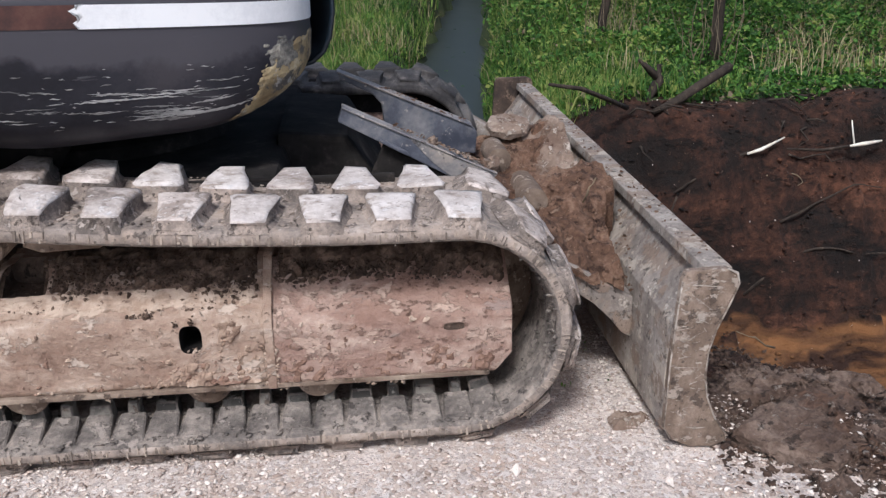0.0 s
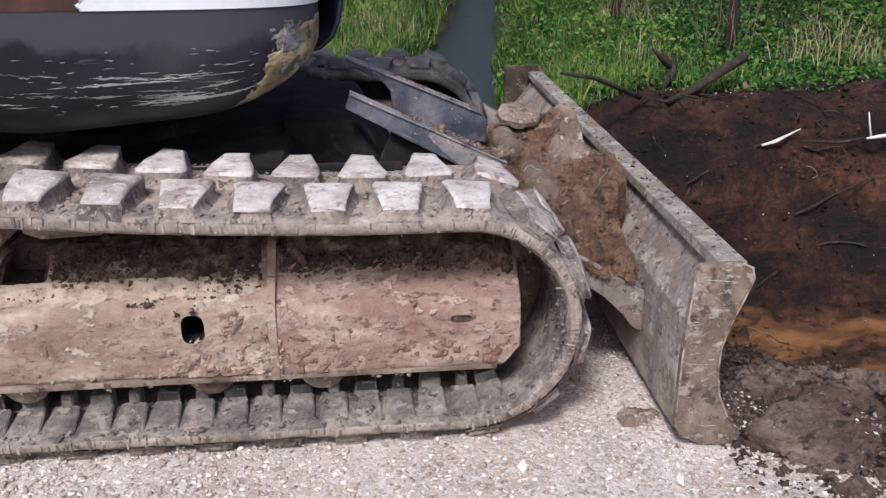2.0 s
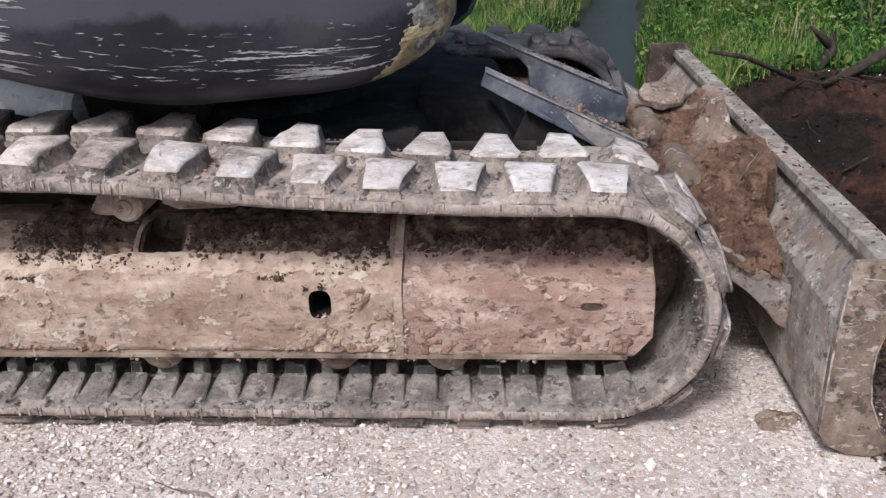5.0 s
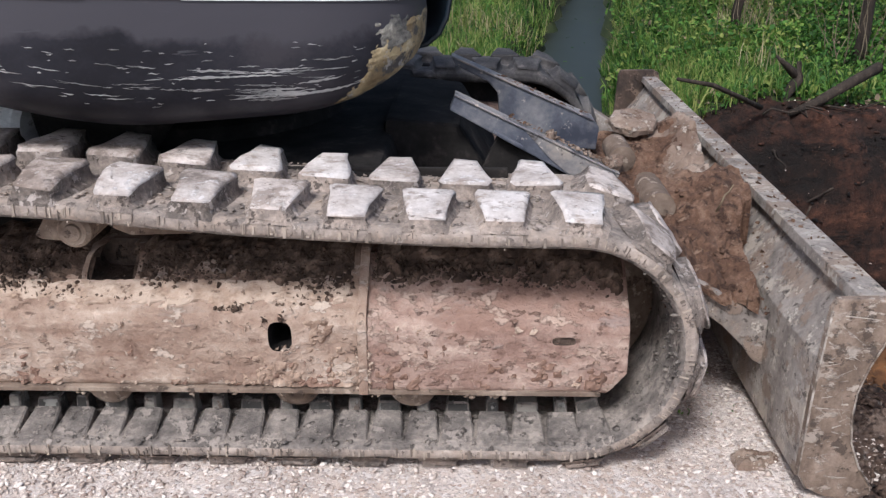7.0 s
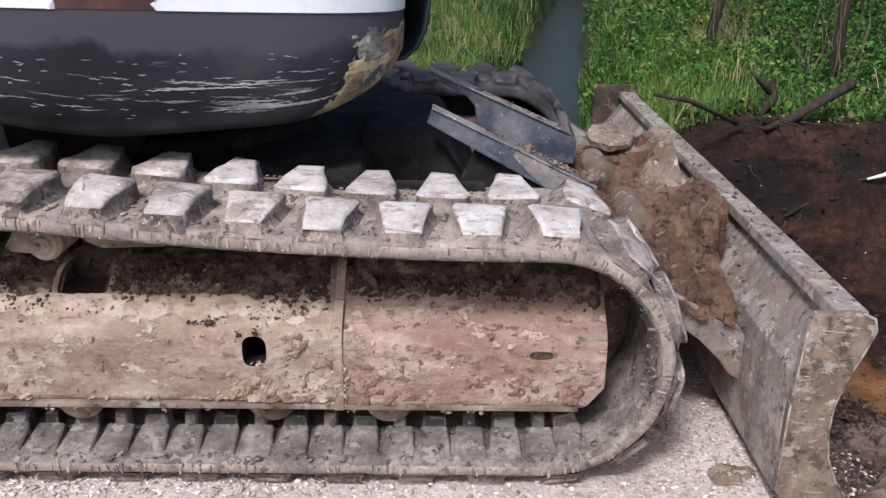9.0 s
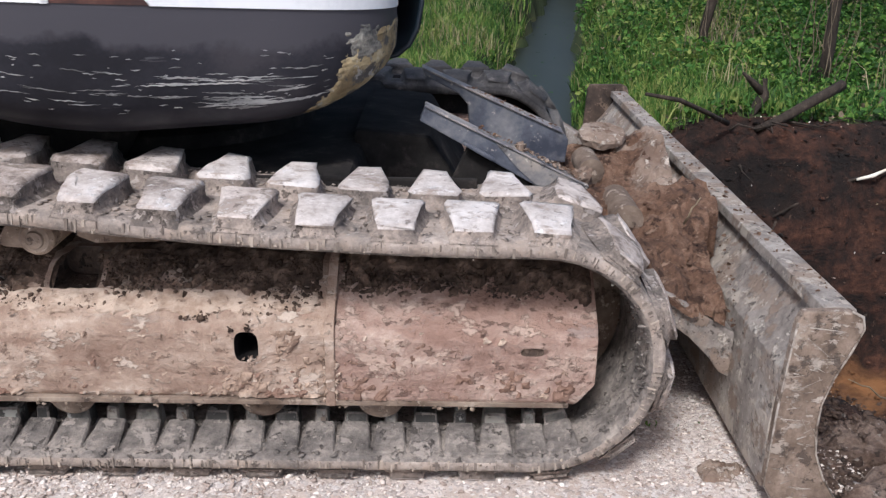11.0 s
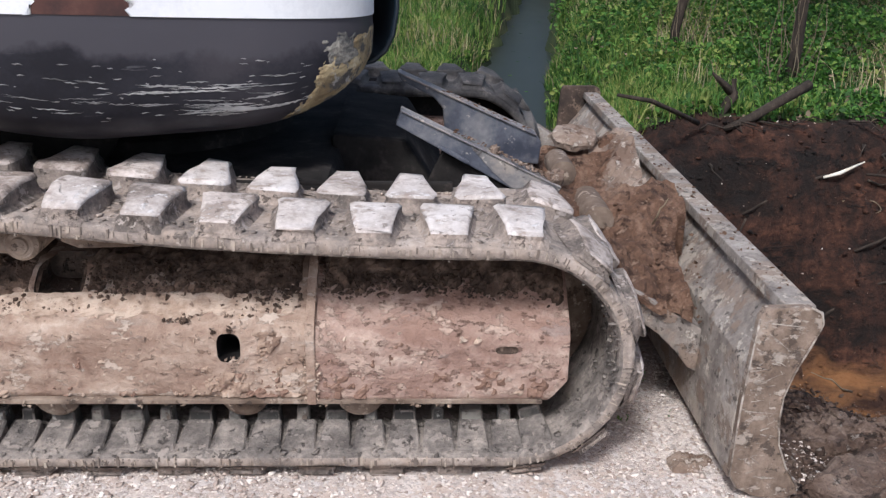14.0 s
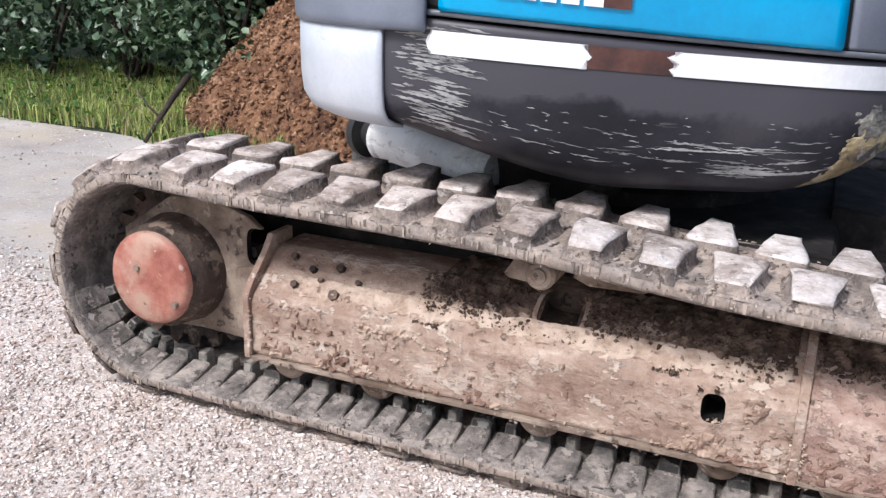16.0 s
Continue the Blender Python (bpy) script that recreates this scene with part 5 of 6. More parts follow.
part("cutting_edge", prism([(1.05, 0.004), (1.128, 0.004), (1.134, 0.016), (1.06, 0.10), (1.045, 0.10)], "y", -0.06, 2.36, "blade_end", bevel=0.002), dozer)
for y in (0.21, 1.99):
    part("push_arm", prism([(0.765, 0.335), (0.78, 0.325), (0.85, 0.275), (0.90, 0.225), (0.93, 0.185), (0.958, 0.17), (0.958, 0.29), (0.88, 0.335), (0.80, 0.385), (0.765, 0.405)], "y", y, y + 0.10, "blade", bevel=0.006), digger, "muddy steel push arm")


def slanted(y, w, p, q, deep, *mats):
    """A sloping box arm from p to q (x, z of its upper edge)."""
    d = Vector((q[0] - p[0], q[1] - p[1])).normalized()
    nrm = Vector((d[1], -d[0])) * deep
    return prism([p, q, (q[0] + nrm[0], q[1] + nrm[1]), (p[0] + nrm[0], p[1] + nrm[1])], "y", y, y + w, *mats, bevel=0.004)


arm = part("lift_arm", prism([(0.205, 0.722), (0.67, 0.499), (0.645, 0.432), (0.19, 0.683)], "y", 0.722, 0.773, "arm", bevel=0.004), digger, "blue-grey steel lift arm dusted with mud")
part("mud_smear", prism([(0.40, 0.6265), (0.669, 0.4975), (0.646, 0.436), (0.52, 0.506), (0.47, 0.548)], "y", 0.7195, 0.726, "arm_top", bevel=0.001), arm, "dried mud smeared over the lower arm")
part("top_plate", slanted(0.716, 0.063, (0.205, 0.728), (0.672, 0.504), 0.006, "arm_top"), arm)
# Near-black web: the dark under the arm is put into its colour.
part("web", slanted(0.735, 0.02, (0.33, 0.62), (0.62, 0.49), 0.12, "steel_dark"), arm)
part("stiffener", slanted(0.70, 0.012, (0.315, 0.632), (0.40, 0.585), 0.012, "arm"), arm)
arm = part("lift_arm", prism([(0.19, 0.766), (0.645, 0.566), (0.662, 0.545), (0.655, 0.47), (0.42, 0.50), (0.345, 0.545), (0.335, 0.655), (0.305, 0.69), (0.20, 0.742)], "y", 1.105, 1.165, "arm", bevel=0.005),
           digger, "dark blue steel lift arm with soil on top")
part("top_plate", slanted(1.098, 0.074, (0.19, 0.772), (0.645, 0.572), 0.006, "arm_top"), arm)
for y, x, z, r, w in ((0.80, 0.69, 0.522, 0.038, 0.16), (0.47, 0.735, 0.482, 0.042, 0.20)):
    part("pivot_pin", turned([(y, 0.02), (y + 0.004, r), (y + w, r), (y + w + 0.004, 0.02)], (x, z), "y", "plate", seg=24), digger, "muddy steel pivot pin")

# ---- soil and mud carried by the machine ----
def arm_top(x):
    return 0.44 - 0.58 * max(0.0, x - 0.70)


def load_mesh():
    """Soil behind the blade: an uneven top over the patch that it covers, closed below."""
    xs, ys = span((0.60, 1.005, 0.013)), span((0.06, 1.75, 0.015))
    def top(x, y):
        z = 0.345 + 0.155 * step(0.08, 0.60, y) - 0.125 * step(0.66, 0.80, y) + 0.085 * step(0.98, 1.25, y) - 0.16 * step(1.32, 1.60, y)
        z += 0.05 * step(0.84, 1.0, x) * step(0.6, 0.9, y)
        z += 0.03 * step(0.55, 0.9, x) * step(0.5, 0.75, y)
        z = max(z, arm_top(x) + 0.045 * step(0.18, 0.30, y)) if y < 0.5 else z
        return z + 0.028 * fbm(x, y, 6, 31) + 0.018 * fbm(x, y, 22, 32) + 0.010 * n2(x, y, 60, 36)
    def inside(x, y):
        if y < 0.20 + 0.02 * n2(x, y, 14, 39):
            return False
        j = 0.035 * fbm(x, y, 9, 33)
        left = 0.66 + 0.03 * n2(0, y, 6, 34) + (0.10 if y < 0.16 else 0.0)
        right = 0.925 + 0.085 * step(0.42, 0.62, y)
        return left < x + j < right + j and y + j > 0.10 + 0.22 * max(0.0, (0.80 - x) / 0.14) * 0.7 and y + j < 1.68
    verts, faces, fm, index = [], [], [], {}
    cells = [(i, j) for i in range(len(xs) - 1) for j in range(len(ys) - 1) if inside((xs[i] + xs[i + 1]) / 2, (ys[j] + ys[j + 1]) / 2)]
    have = set(cells)
    def vid(i, j, lev):
        if (i, j, lev) not in index:
            index[(i, j, lev)] = len(verts)
            z = top(xs[i], ys[j])
            verts.append((xs[i] + 0.004 * n2(i, j, 1.7, 5), ys[j], z if lev else min(z - 0.012, arm_top(xs[i]) + 0.004) if ys[j] < 0.36 else min(z - 0.02, 0.30 + 0.075 * (1 - step(0.25, 0.55, ys[j])) + 0.03 * n2(xs[i], ys[j], 8, 37))))
        return index[(i, j, lev)]
    for i, j in cells:
        x, y = xs[i], ys[j]
        kind = 1 if 0.70 < y + 0.12 * n2(x, y, 5, 35) < 1.5 and x + 0.09 * fbm(x, y, 9, 38) > 0.925 - 0.05 * step(0.7, 1.2, y) else 0
        faces.append((vid(i, j, 1), vid(i + 1, j, 1), vid(i + 1, j + 1, 1), vid(i, j + 1, 1)))
        faces.append((vid(i, j, 0), vid(i, j + 1, 0), vid(i + 1, j + 1, 0), vid(i + 1, j, 0)))
        fm += [kind, kind]
        for di, dj, a, b in ((-1, 0, (0, 1), (0, 0)), (1, 0, (1, 0), (1, 1)), (0, -1, (0, 0), (1, 0)), (0, 1, (1, 1), (0, 1))):
            if (i + di, j + dj) not in have:
                p, q = (i + a[0], j + a[1]), (i + b[0], j + b[1])
                faces.append((vid(*p, 0), vid(*q, 0), vid(*q, 1), vid(*p, 1)))
                fm.append(kind)
    return mesh("load", verts, faces, ["clod", "claylump"], fm)


soil_load = part("soil_load", load_mesh())
tagged(soil_load, "crumbly brown soil heaped behind the dozer blade", "soil", kind="stuff")


def crust_mesh(x0, x1, seed, thr, thick, lo, hi, matname, dx=0.011, ramp=3.0, nt=26, skip=None):
    """Soil lying on the frame's shoulder, with a ragged lower rim that sinks into the steel."""
    path = [Vector((0.078, 0.176)), Vector((0.078, 0.335)), Vector((0.09, 0.352)), Vector((0.215, 0.452)), Vector((0.24, 0.462)), Vector((0.37, 0.463))]
    seglen = [0]
    for a, b in zip(path, path[1:]):
        seglen.append(seglen[-1] + (b - a).length)
    xs = np.arange(x0, x1, dx)
    verts, faces, covered = [], [], []
    for i in range(nt + 1):
        s = lo + (hi - lo) * i / nt
        k = max(j for j in range(len(path) - 1) if seglen[j] <= s + 1e-9)
        f = (s - seglen[k]) / (seglen[k + 1] - seglen[k])
        p = path[k].lerp(path[k + 1], f)
        d = (path[k + 1] - path[k]).normalized()
        nr = Vector((-d[1], d[0]))
        for x in xs:
            cover = fbm(x, s, 4, seed) * 0.42 + 0.40 * fbm(x, s, 15, seed + 1) + 0.45 * fbm(x, s, 50, seed + 5) + (s - lo) / (hi - lo) * ramp - thr
            edge = min(x - x0, x1 - x) / 0.02
            if skip and math.hypot(x - skip[0], p[1] - skip[1]) < skip[2] + 0.05:
                cover = min(cover, (math.hypot(x - skip[0], p[1] - skip[1]) - skip[2]) * 9)
            h = -0.008 + (0.0 if x < 0.012 else 0.007) + thick * step(0.0, 0.30, cover) * min(1, edge) * (1 + 0.5 * fbm(x, s, 30, seed + 2))
            verts.append((x, p[0] + nr[0] * h, p[1] + nr[1] * h))
            covered.append(cover > -0.02)
    w = len(xs)
    for i in range(nt):
        for j in range(w - 1):
            quad = (i * w + j, i * w + j + 1, (i + 1) * w + j + 1, (i + 1) * w + j)
            if any(covered[k] for k in quad):
                faces.append(quad)
    used = sorted({k for f in faces for k in f})
    place = {k: n for n, k in enumerate(used)}
    return mesh("crust", [verts[k] for k in used], [tuple(place[k] for k in f) for f in faces], matname)


for a, b, sd, thr, lo, hi in ((-0.93, -0.015, 41, 0.62, 0.209, 0.484), (0.03, 0.60, 47, 0.66, 0.209, 0.484)):
    c = part("soil_crust", crust_mesh(a, b, sd, thr, 0.024, lo, hi, "crust", 0.008, skip=(-0.585, 0.428, 0.056), nt=36))
    tagged(c, "dark damp soil lying along the top of the muddy side frame", "soil", kind="stuff")
c = part("mud_crust", crust_mesh(-1.35, -0.015, 43, 1.25, 0.012, 0.159, 0.264, "crust_light", 0.010))
tagged(c, "dried pale mud clinging to the side frame", "mud", kind="stuff")
# thin plates of dried mud on the frame's face
for a, b, sd, thr, th, lo, hi, key, ramp in ((-1.43, -0.012, 65, 0.10, 0.0125, 0.0, 0.165, "crust_light", 0.0), (-1.43, -0.012, 67, 0.0, 0.0120, 0.0, 0.12, "rust", -0.3),
                                             (0.02, 0.575, 69, 0.22, 0.0125, 0.0, 0.165, "crust_light", 0.0), (0.02, 0.575, 73, 0.05, 0.0120, 0.0, 0.15, "rust", -0.2)):
    c = part("mud_crust", crust_mesh(a, b, sd, thr, th, lo, hi, key, 0.0065, ramp, 30, (-0.183, 0.30, 0.05) if a < 0 else (0.459, 0.30, 0.04)))
    tagged(c, "thin plates of dried mud on the side frame", "mud", kind="stuff")
rng = np.random.default_rng(61)
lumps = [(rng.choice((-0.008, 0.019)) + rng.normal(0, 0.002), 0.070 + rng.uniform(-0.003, 0.006), rng.uniform(0.165, 0.28)) for _ in range(46)]
lumps += [(-1.452 + rng.normal(0, 0.004), 0.072, rng.uniform(0.18, 0.36)) for _ in range(40)]
lumps += [(-0.172 + rng.normal(0, 0.012), 0.085, 0.266 + rng.normal(0, 0.005)) for _ in range(16)]
tagged(part("mud_lumps", bits("lumps", lumps, 0.003 + 0.008 * rng.random(len(lumps)) ** 2, 66, "crust_light", 0.8, 0.4)), "lumps of dried mud along the frame ribs", "mud", kind="stuff")
marks = [(x + rng.normal(0, 0.004), 0.079, z + rng.normal(0, 0.009)) for x, z in ((-0.217, 0.348), (-0.178, 0.352)) for _ in range(9)]
tagged(part("mud_lumps", bits("lumps", marks, 0.002 + 0.005 * rng.random(len(marks)), 68, "crust", 0.8, 0.4)), "dark dabs of mud above the frame hole", "mud", kind="stuff")

# crumbs stuck along the frame's shoulder and the rib
rng = np.random.default_rng(62)
stuck = []
while len(stuck) < 260:
    x, t = rng.uniform(-1.43, 0.595), rng.random() ** 1.6
    if n2(x, t, 3.0, 63) + 0.5 * n2(x, t, 11, 64) < (-0.05 if x < -0.55 else 0.12) + 0.5 * abs(t - 0.35):
        continue
    face = 0.0765 if x < 0 else 0.0695
    if math.hypot(x + 0.183, t * 0.14) < 0.07 or abs(x + 0.62) < 0.06 or (x > 0.38 and t < 0.2):
        continue
    stuck.append((x, face + max(0.0, t - 0.42) * 0.20, 0.30 + 0.06 * min(t, 0.42) / 0.42 + max(0.0, t - 0.42) * 0.165))
tagged(part("mud_crumbs", bits("crumbs", stuck, 0.0012 + 0.0060 * rng.random(len(stuck)) ** 3, 65, "frame", 0.7, 0.45)), "crumbs of dried mud stuck to the side frame", "mud", kind="stuff")

grains = []
while len(grains) < 3600:
    x, t = rng.uniform(-0.96, 0.59), rng.random()
    if abs(x) < 0.02 or math.hypot(x + 0.585, (t - 0.7) * 0.16) < 0.065 or n2(x, t, 4, 79) + 0.6 * n2(x, t, 16, 80) < 0.42 - 0.85 * t:
        continue
    lift = 0.020 * step(0.3, 0.8, t) - (0.008 if x > 0 else 0.0)
    grains.append((x, 0.088 + 0.127 * t - 0.6 * lift, 0.352 + 0.102 * t + 0.8 * lift))
tagged(part("soil_crumbs", bits("crumbs", grains, 0.0015 + 0.0085 * rng.random(len(grains)) ** 3, 81, "crust", 0.7, 0.45)), "dark soil crumbs along the shoulder of the side frame", "soil", kind="stuff")

drips = []
while len(drips) < 420:
    x = rng.uniform(-1.44, 0.56)
    if n2(x, 0.3, 7, 76) + 0.4 * n2(x, 0.7, 23, 77) > 0.08:
        drips.append((x, rng.uniform(0.069, 0.10), 0.1605 + rng.uniform(-0.007, 0.010)))
tagged(part("mud_lumps", bits("lumps", drips, 0.002 + 0.009 * rng.random(len(drips)) ** 2, 78, "plate", 0.6, 0.45)), "mud caked along the lower flange of the side frame", "mud", kind="stuff")

# ribs moulded along the outer rim of the belt
def rim_ribs():
    rnd = random.Random(8)
    verts, faces = [], []
    n = LINKS * 14
    for k in range(n):
        if rnd.random() < 0.62:
            continue
        s0 = (k + rnd.uniform(-0.45, 0.45)) * LENGTH / n
        w, a, b = rnd.choice((0.0008, 0.0012, 0.002, 0.003)), rnd.choice((0.005, 0.010, 0.022)) + rnd.uniform(0, 0.004), rnd.uniform(0.018, 0.034)
        b = max(b, a + 0.004)
        base = len(verts)
        for ds, dep, y in ((-w, a, 0.003), (w, a, 0.003), (w, b, 0.003), (-w, b, 0.003), (-w, a, -0.0025), (w, a, -0.0025), (w, b, -0.0025), (-w, b, -0.0025)):
            p, d, o = on_belt(s0 + ds)
            q = p - o * dep
            verts.append((q[0], y, q[1]))
        faces += [tuple(base + i for i in f) for f in ((4, 5, 6, 7), (0, 1, 5, 4), (1, 2, 6, 5), (2, 3, 7, 6), (3, 0, 4, 7))]
    return mesh("ribs", verts, faces, "rim")


near_belt = [o for o in digger.children if o.name.startswith("crawler_belt")][0]
tagged(part("rim_ribs", rim_ribs(), near_belt, "fine mud-filled ribs on the belt rim"), kind="stuff")

# crumbs of dried mud between the lugs
rng = np.random.default_rng(71)
places, sizes = [], []
for _ in range(3200):
    s0 = rng.uniform(BS[140], BS[235])
    p, d, o = on_belt(s0)
    places.append((p[0] - o[0] * -0.003, rng.uniform(0.02, 0.44), p[1] + 0.003))
    sizes.append(0.0015 + 0.012 * rng.random() ** 3)
c = tagged(part("mud_crumbs", bits("crumbs", places, sizes, 72, "belt", 0.25, 0.45)), "crumbs of dried mud on the rubber belt", "mud", kind="stuff")

places, sizes = [], []
for _ in range(1500):
    s0 = rng.uniform(BS[20], BS[128])
    p, d, o = on_belt(s0)
    dep = 0.041
    places.append((p[0] - o[0] * dep, rng.uniform(0.006, 0.16) ** 1.0, p[1] - o[1] * dep))
    sizes.append(0.002 + 0.011 * rng.random() ** 3)
tagged(part("mud_crumbs", bits("crumbs", places, sizes, 74, "belt_in", 0.3, 0.45)), "dried mud smeared on the inner side of the belt", "mud", kind="stuff")

places, sizes = [], []
for _ in range(1500):
    p, d, o = on_belt(rng.uniform(0, LENGTH))
    dep = rng.choice((0.006, 0.016, 0.030)) + rng.normal(0, 0.003)
    places.append((p[0] - o[0] * dep, rng.uniform(0.001, 0.004), p[1] - o[1] * dep))
    sizes.append(0.001 + 0.0035 * rng.random() ** 3)
tagged(part("mud_crumbs", bits("crumbs", places, sizes, 75, "rim", 0.7, 0.45)), "specks of mud along the outer rim of the belt", "mud", kind="stuff")

# ---- gravel, clods and rubble ----
rng = np.random.default_rng(81)


def scatter(count, x0, x1, y0, y1, smin, smax, keep=lambda x, y: True, sink=0.3, power=2.0):
    places, sizes = [], []
    while len(places) < count:
        x, y = rng.uniform(x0, x1), rng.uniform(y0, y1)
        if not keep(x, y):
            continue
        r = smin + (smax - smin) * rng.random() ** power
        places.append((x, y, height(x, y) + r * (1 - 2 * sink) * 0.6))
        sizes.append(r)
    return places, sizes


def gravel_keep(x, y):
    if x > 1.0 and y > near_edge(x) - 0.25:
        return False
    if rng.random() > step(-1.15, -0.75, y + 0.12 * n2(x, y, 3, 97)) or rng.random() > step(-3.3, -2.9, x + 0.12 * n2(x, y, 3, 98)):
        return False
    dens = 0.55 + 0.6 * n2(x, y, 1.4, 91) + (0.35 if x < -0.5 else 0.0) - (0.20 if x > 0.0 else 0)
    return rng.random() < dens


p, q = scatter(44000, -3.3, 1.5, -1.15, 0.04, 0.0022, 0.0115, gravel_keep, power=2.6)
p2, q2 = scatter(3000, 0.7, 1.3, 0.0, 0.7, 0.002, 0.009, gravel_keep, power=3.0)
p4, q4 = scatter(3500, 1.08, 2.2, -1.1, 0.4, 0.002, 0.010, lambda x, y: y < near_edge(x) - 0.28 - 0.3 * rng.random() + 0.1 * n2(x, y, 4, 93), power=2.6)
p5, q5 = scatter(1500, -7.0, -3.3, 1.6, 3.1, 0.003, 0.014, lambda x, y: rng.random() < 0.15 + 0.85 * step(1.6, 3.0, y), power=3.0)
p3, q3 = scatter(5000, -3.6, -2.0, 0.0, 1.0, 0.003, 0.013, lambda x, y: y < 0.70 + 0.1 * (x + 3.0) + 0.35 * rng.random() ** 2)
tagged(part("gravel", bits("gravel", p + p2 + p3 + p4 + p5, q + q2 + q3 + q4 + q5, 82, "stone", 0.35, 0.6)), "loose pale crushed stone chips on the yard", "gravel", kind="stuff")
p, q = scatter(40, -3.0, 1.2, -1.1, -0.1, 0.012, 0.022, lambda x, y: True)
tagged(part("gravel", bits("gravel", p, q, 83, "stone", 0.5)), "larger pale stones lying on the yard", "gravel", kind="stuff")

in_pit = lambda x, y: x > 1.16 and near_edge(x) < y < far_lip(x) + 0.05
p, q = scatter(9000, 1.16, 4.2, -0.5, 2.95, 0.004, 0.024, in_pit, 0.45, 3.5)
tagged(part("soil_clods", bits("clods", p, q, 84, "soil", 0.45, 0.4)), "crumbled dark brown soil in the trench", "soil", kind="stuff")
p, q = scatter(170, 1.3, 4.2, 1.9, 2.95, 0.003, 0.010, in_pit, 0.3, 2)
tagged(part("pale_stones", bits("stones", p, q, 85, "stone", 0.6)), "small pale stones in the trench wall", "stones", kind="stuff")
rubble_keep = lambda x, y: near_edge(x) - 0.62 - 0.25 * rng.random() ** 2.5 < y + 0.08 * n2(x, y, 4, 92) < near_edge(x) + 0.12
p, q = scatter(16000, 1.08, 2.4, -1.1, 0.55, 0.0022, 0.020, rubble_keep, 0.42, 5.0)
tagged(part("rubble", bits("rubble", p, q, 86, "rubble", 0.5, 0.45)), "broken grey-brown road crust and crumbs at the trench rim", "rubble", kind="stuff")
p, q = scatter(900, 0.66, 0.98, 0.14, 1.6, 0.002, 0.011, lambda x, y: True, 0.3, 4)
tops = []
for (x, y, z), r in zip(p, q):
    tops.append((x, y, 0.345 + 0.155 * step(0.08, 0.60, y) - 0.125 * step(0.66, 0.80, y) + 0.085 * step(0.98, 1.25, y) - 0.10 * step(1.35, 1.72, y) + r * 0.2))
tagged(part("soil_crumbs", bits("crumbs", tops, q, 87, "clod", 0.5, 0.45)), "crumbs on the soil carried by the blade", "soil", kind="stuff")


def slab(name, x, y, z, rx, ry, thick, tilt, yaw, matname, label, category, seed, group="", lumpy=1.0):
    """A broken flat piece with an irregular rim."""
    rnd = random.Random(seed)
    corners = 13 if rx < 0.1 else 8
    pts = [(rx * math.cos(a) * rnd.uniform(0.72, 1.12), ry * math.sin(a) * rnd.uniform(0.72, 1.12)) for a in np.linspace(0, 2 * math.pi, corners + 1)[:-1] + 0.3]
    bm = bmesh.new()
    rings = [(1.0, -thick), (1.04, -thick * 0.4), (0.97, 0.0), (0.6, 0.006), (0.25, 0.004)]
    vs = [[bm.verts.new((px * k, py * k, h + rnd.uniform(-0.006, 0.006))) for px, py in pts] for k, h in rings]
    bm.faces.new(vs[0][::-1])
    bm.faces.new(vs[-1])
    for a, b in zip(vs, vs[1:]):
        for i in range(len(pts)):
            j = (i + 1) % len(pts)
            bm.faces.new((a[i], a[j], b[j], b[i]))
    bmesh.ops.subdivide_edges(bm, edges=list(bm.edges), cuts=2 if rx < 0.1 else 5, use_grid_fill=True)
    for v in bm.verts:
        v.co += Vector((0.6, 0.6, 1)) * 0.010 * lumpy * (noise.noise(v.co * 30 + Vector((seed, 0, 0))) + 0.6 * noise.noise(v.co * 75 + Vector((0, seed, 0))) - (1.1 * max(0.0, 0.14 - abs(noise.noise(v.co * 11 + Vector((seed, 3, 0))))) / 0.14 if rx >= 0.1 else 0.0))
    ob = part(name, setmat(bm, matname), m=Matrix.Translation((x, y, z)) @ Matrix.Rotation(yaw, 4, 'Z') @ Matrix.Rotation(tilt, 4, 'X'))
    return tagged(ob, label, category, group)


for i, (x, y, rx, ry, th, ti, ya) in enumerate(((1.37, -0.06, 0.23, 0.145, 0.055, 0.06, 0.35), (1.31, 0.21, 0.12, 0.10, 0.06, -0.16, 1.1), (1.68, -0.27, 0.12, 0.09, 0.06, 0.15, 2.0),
                                               (1.50, -0.36, 0.11, 0.06, 0.03, 0.05, 0.9), (1.70, 0.00, 0.14, 0.10, 0.07, -0.20, 0.2), (1.86, -0.38, 0.15, 0.10, 0.06, 0.2, 1.6),
                                               (1.44, 0.20, 0.08, 0.06, 0.05, -0.25, 0.1), (1.55, 0.13, 0.10, 0.06, 0.05, -0.3, 2.4), (1.30, -0.30, 0.07, 0.04, 0.02, 0.08, 0.5))):
    slab("road_chunk", x, y, max(height(x, y), -0.02) + th * 0.28, rx, ry, th * 0.8, ti, ya, "rubble", "broken chunk of grey-brown road crust at the trench rim", "rubble chunk", 100 + i, "road crust chunks")
over = [(x + 0.0, y, max(height(x, y), -0.02) + 0.030 + 0.02 * n2(x, y, 9, 94)) for x, y in zip(rng.uniform(1.14, 1.95, 2600), rng.uniform(-0.42, 0.30, 2600)) if near_edge(x) - 0.60 < y < near_edge(x) + 0.02 and n2(x, y, 6, 95) > -0.1]
tagged(part("rubble", bits("rubble", over, 0.0015 + 0.012 * rng.random(len(over)) ** 4, 189, "rubble", 0.5, 0.45)), "crumbs and grit lying on the broken road crust", "rubble", kind="stuff")
slab("mud_pat", 0.91, 0.05, 0.016, 0.060, 0.042, 0.022, 0.02, 0.3, "claylump", "flat brown mud pat pressed on the gravel", "mud pat", 127, lumpy=0.6)
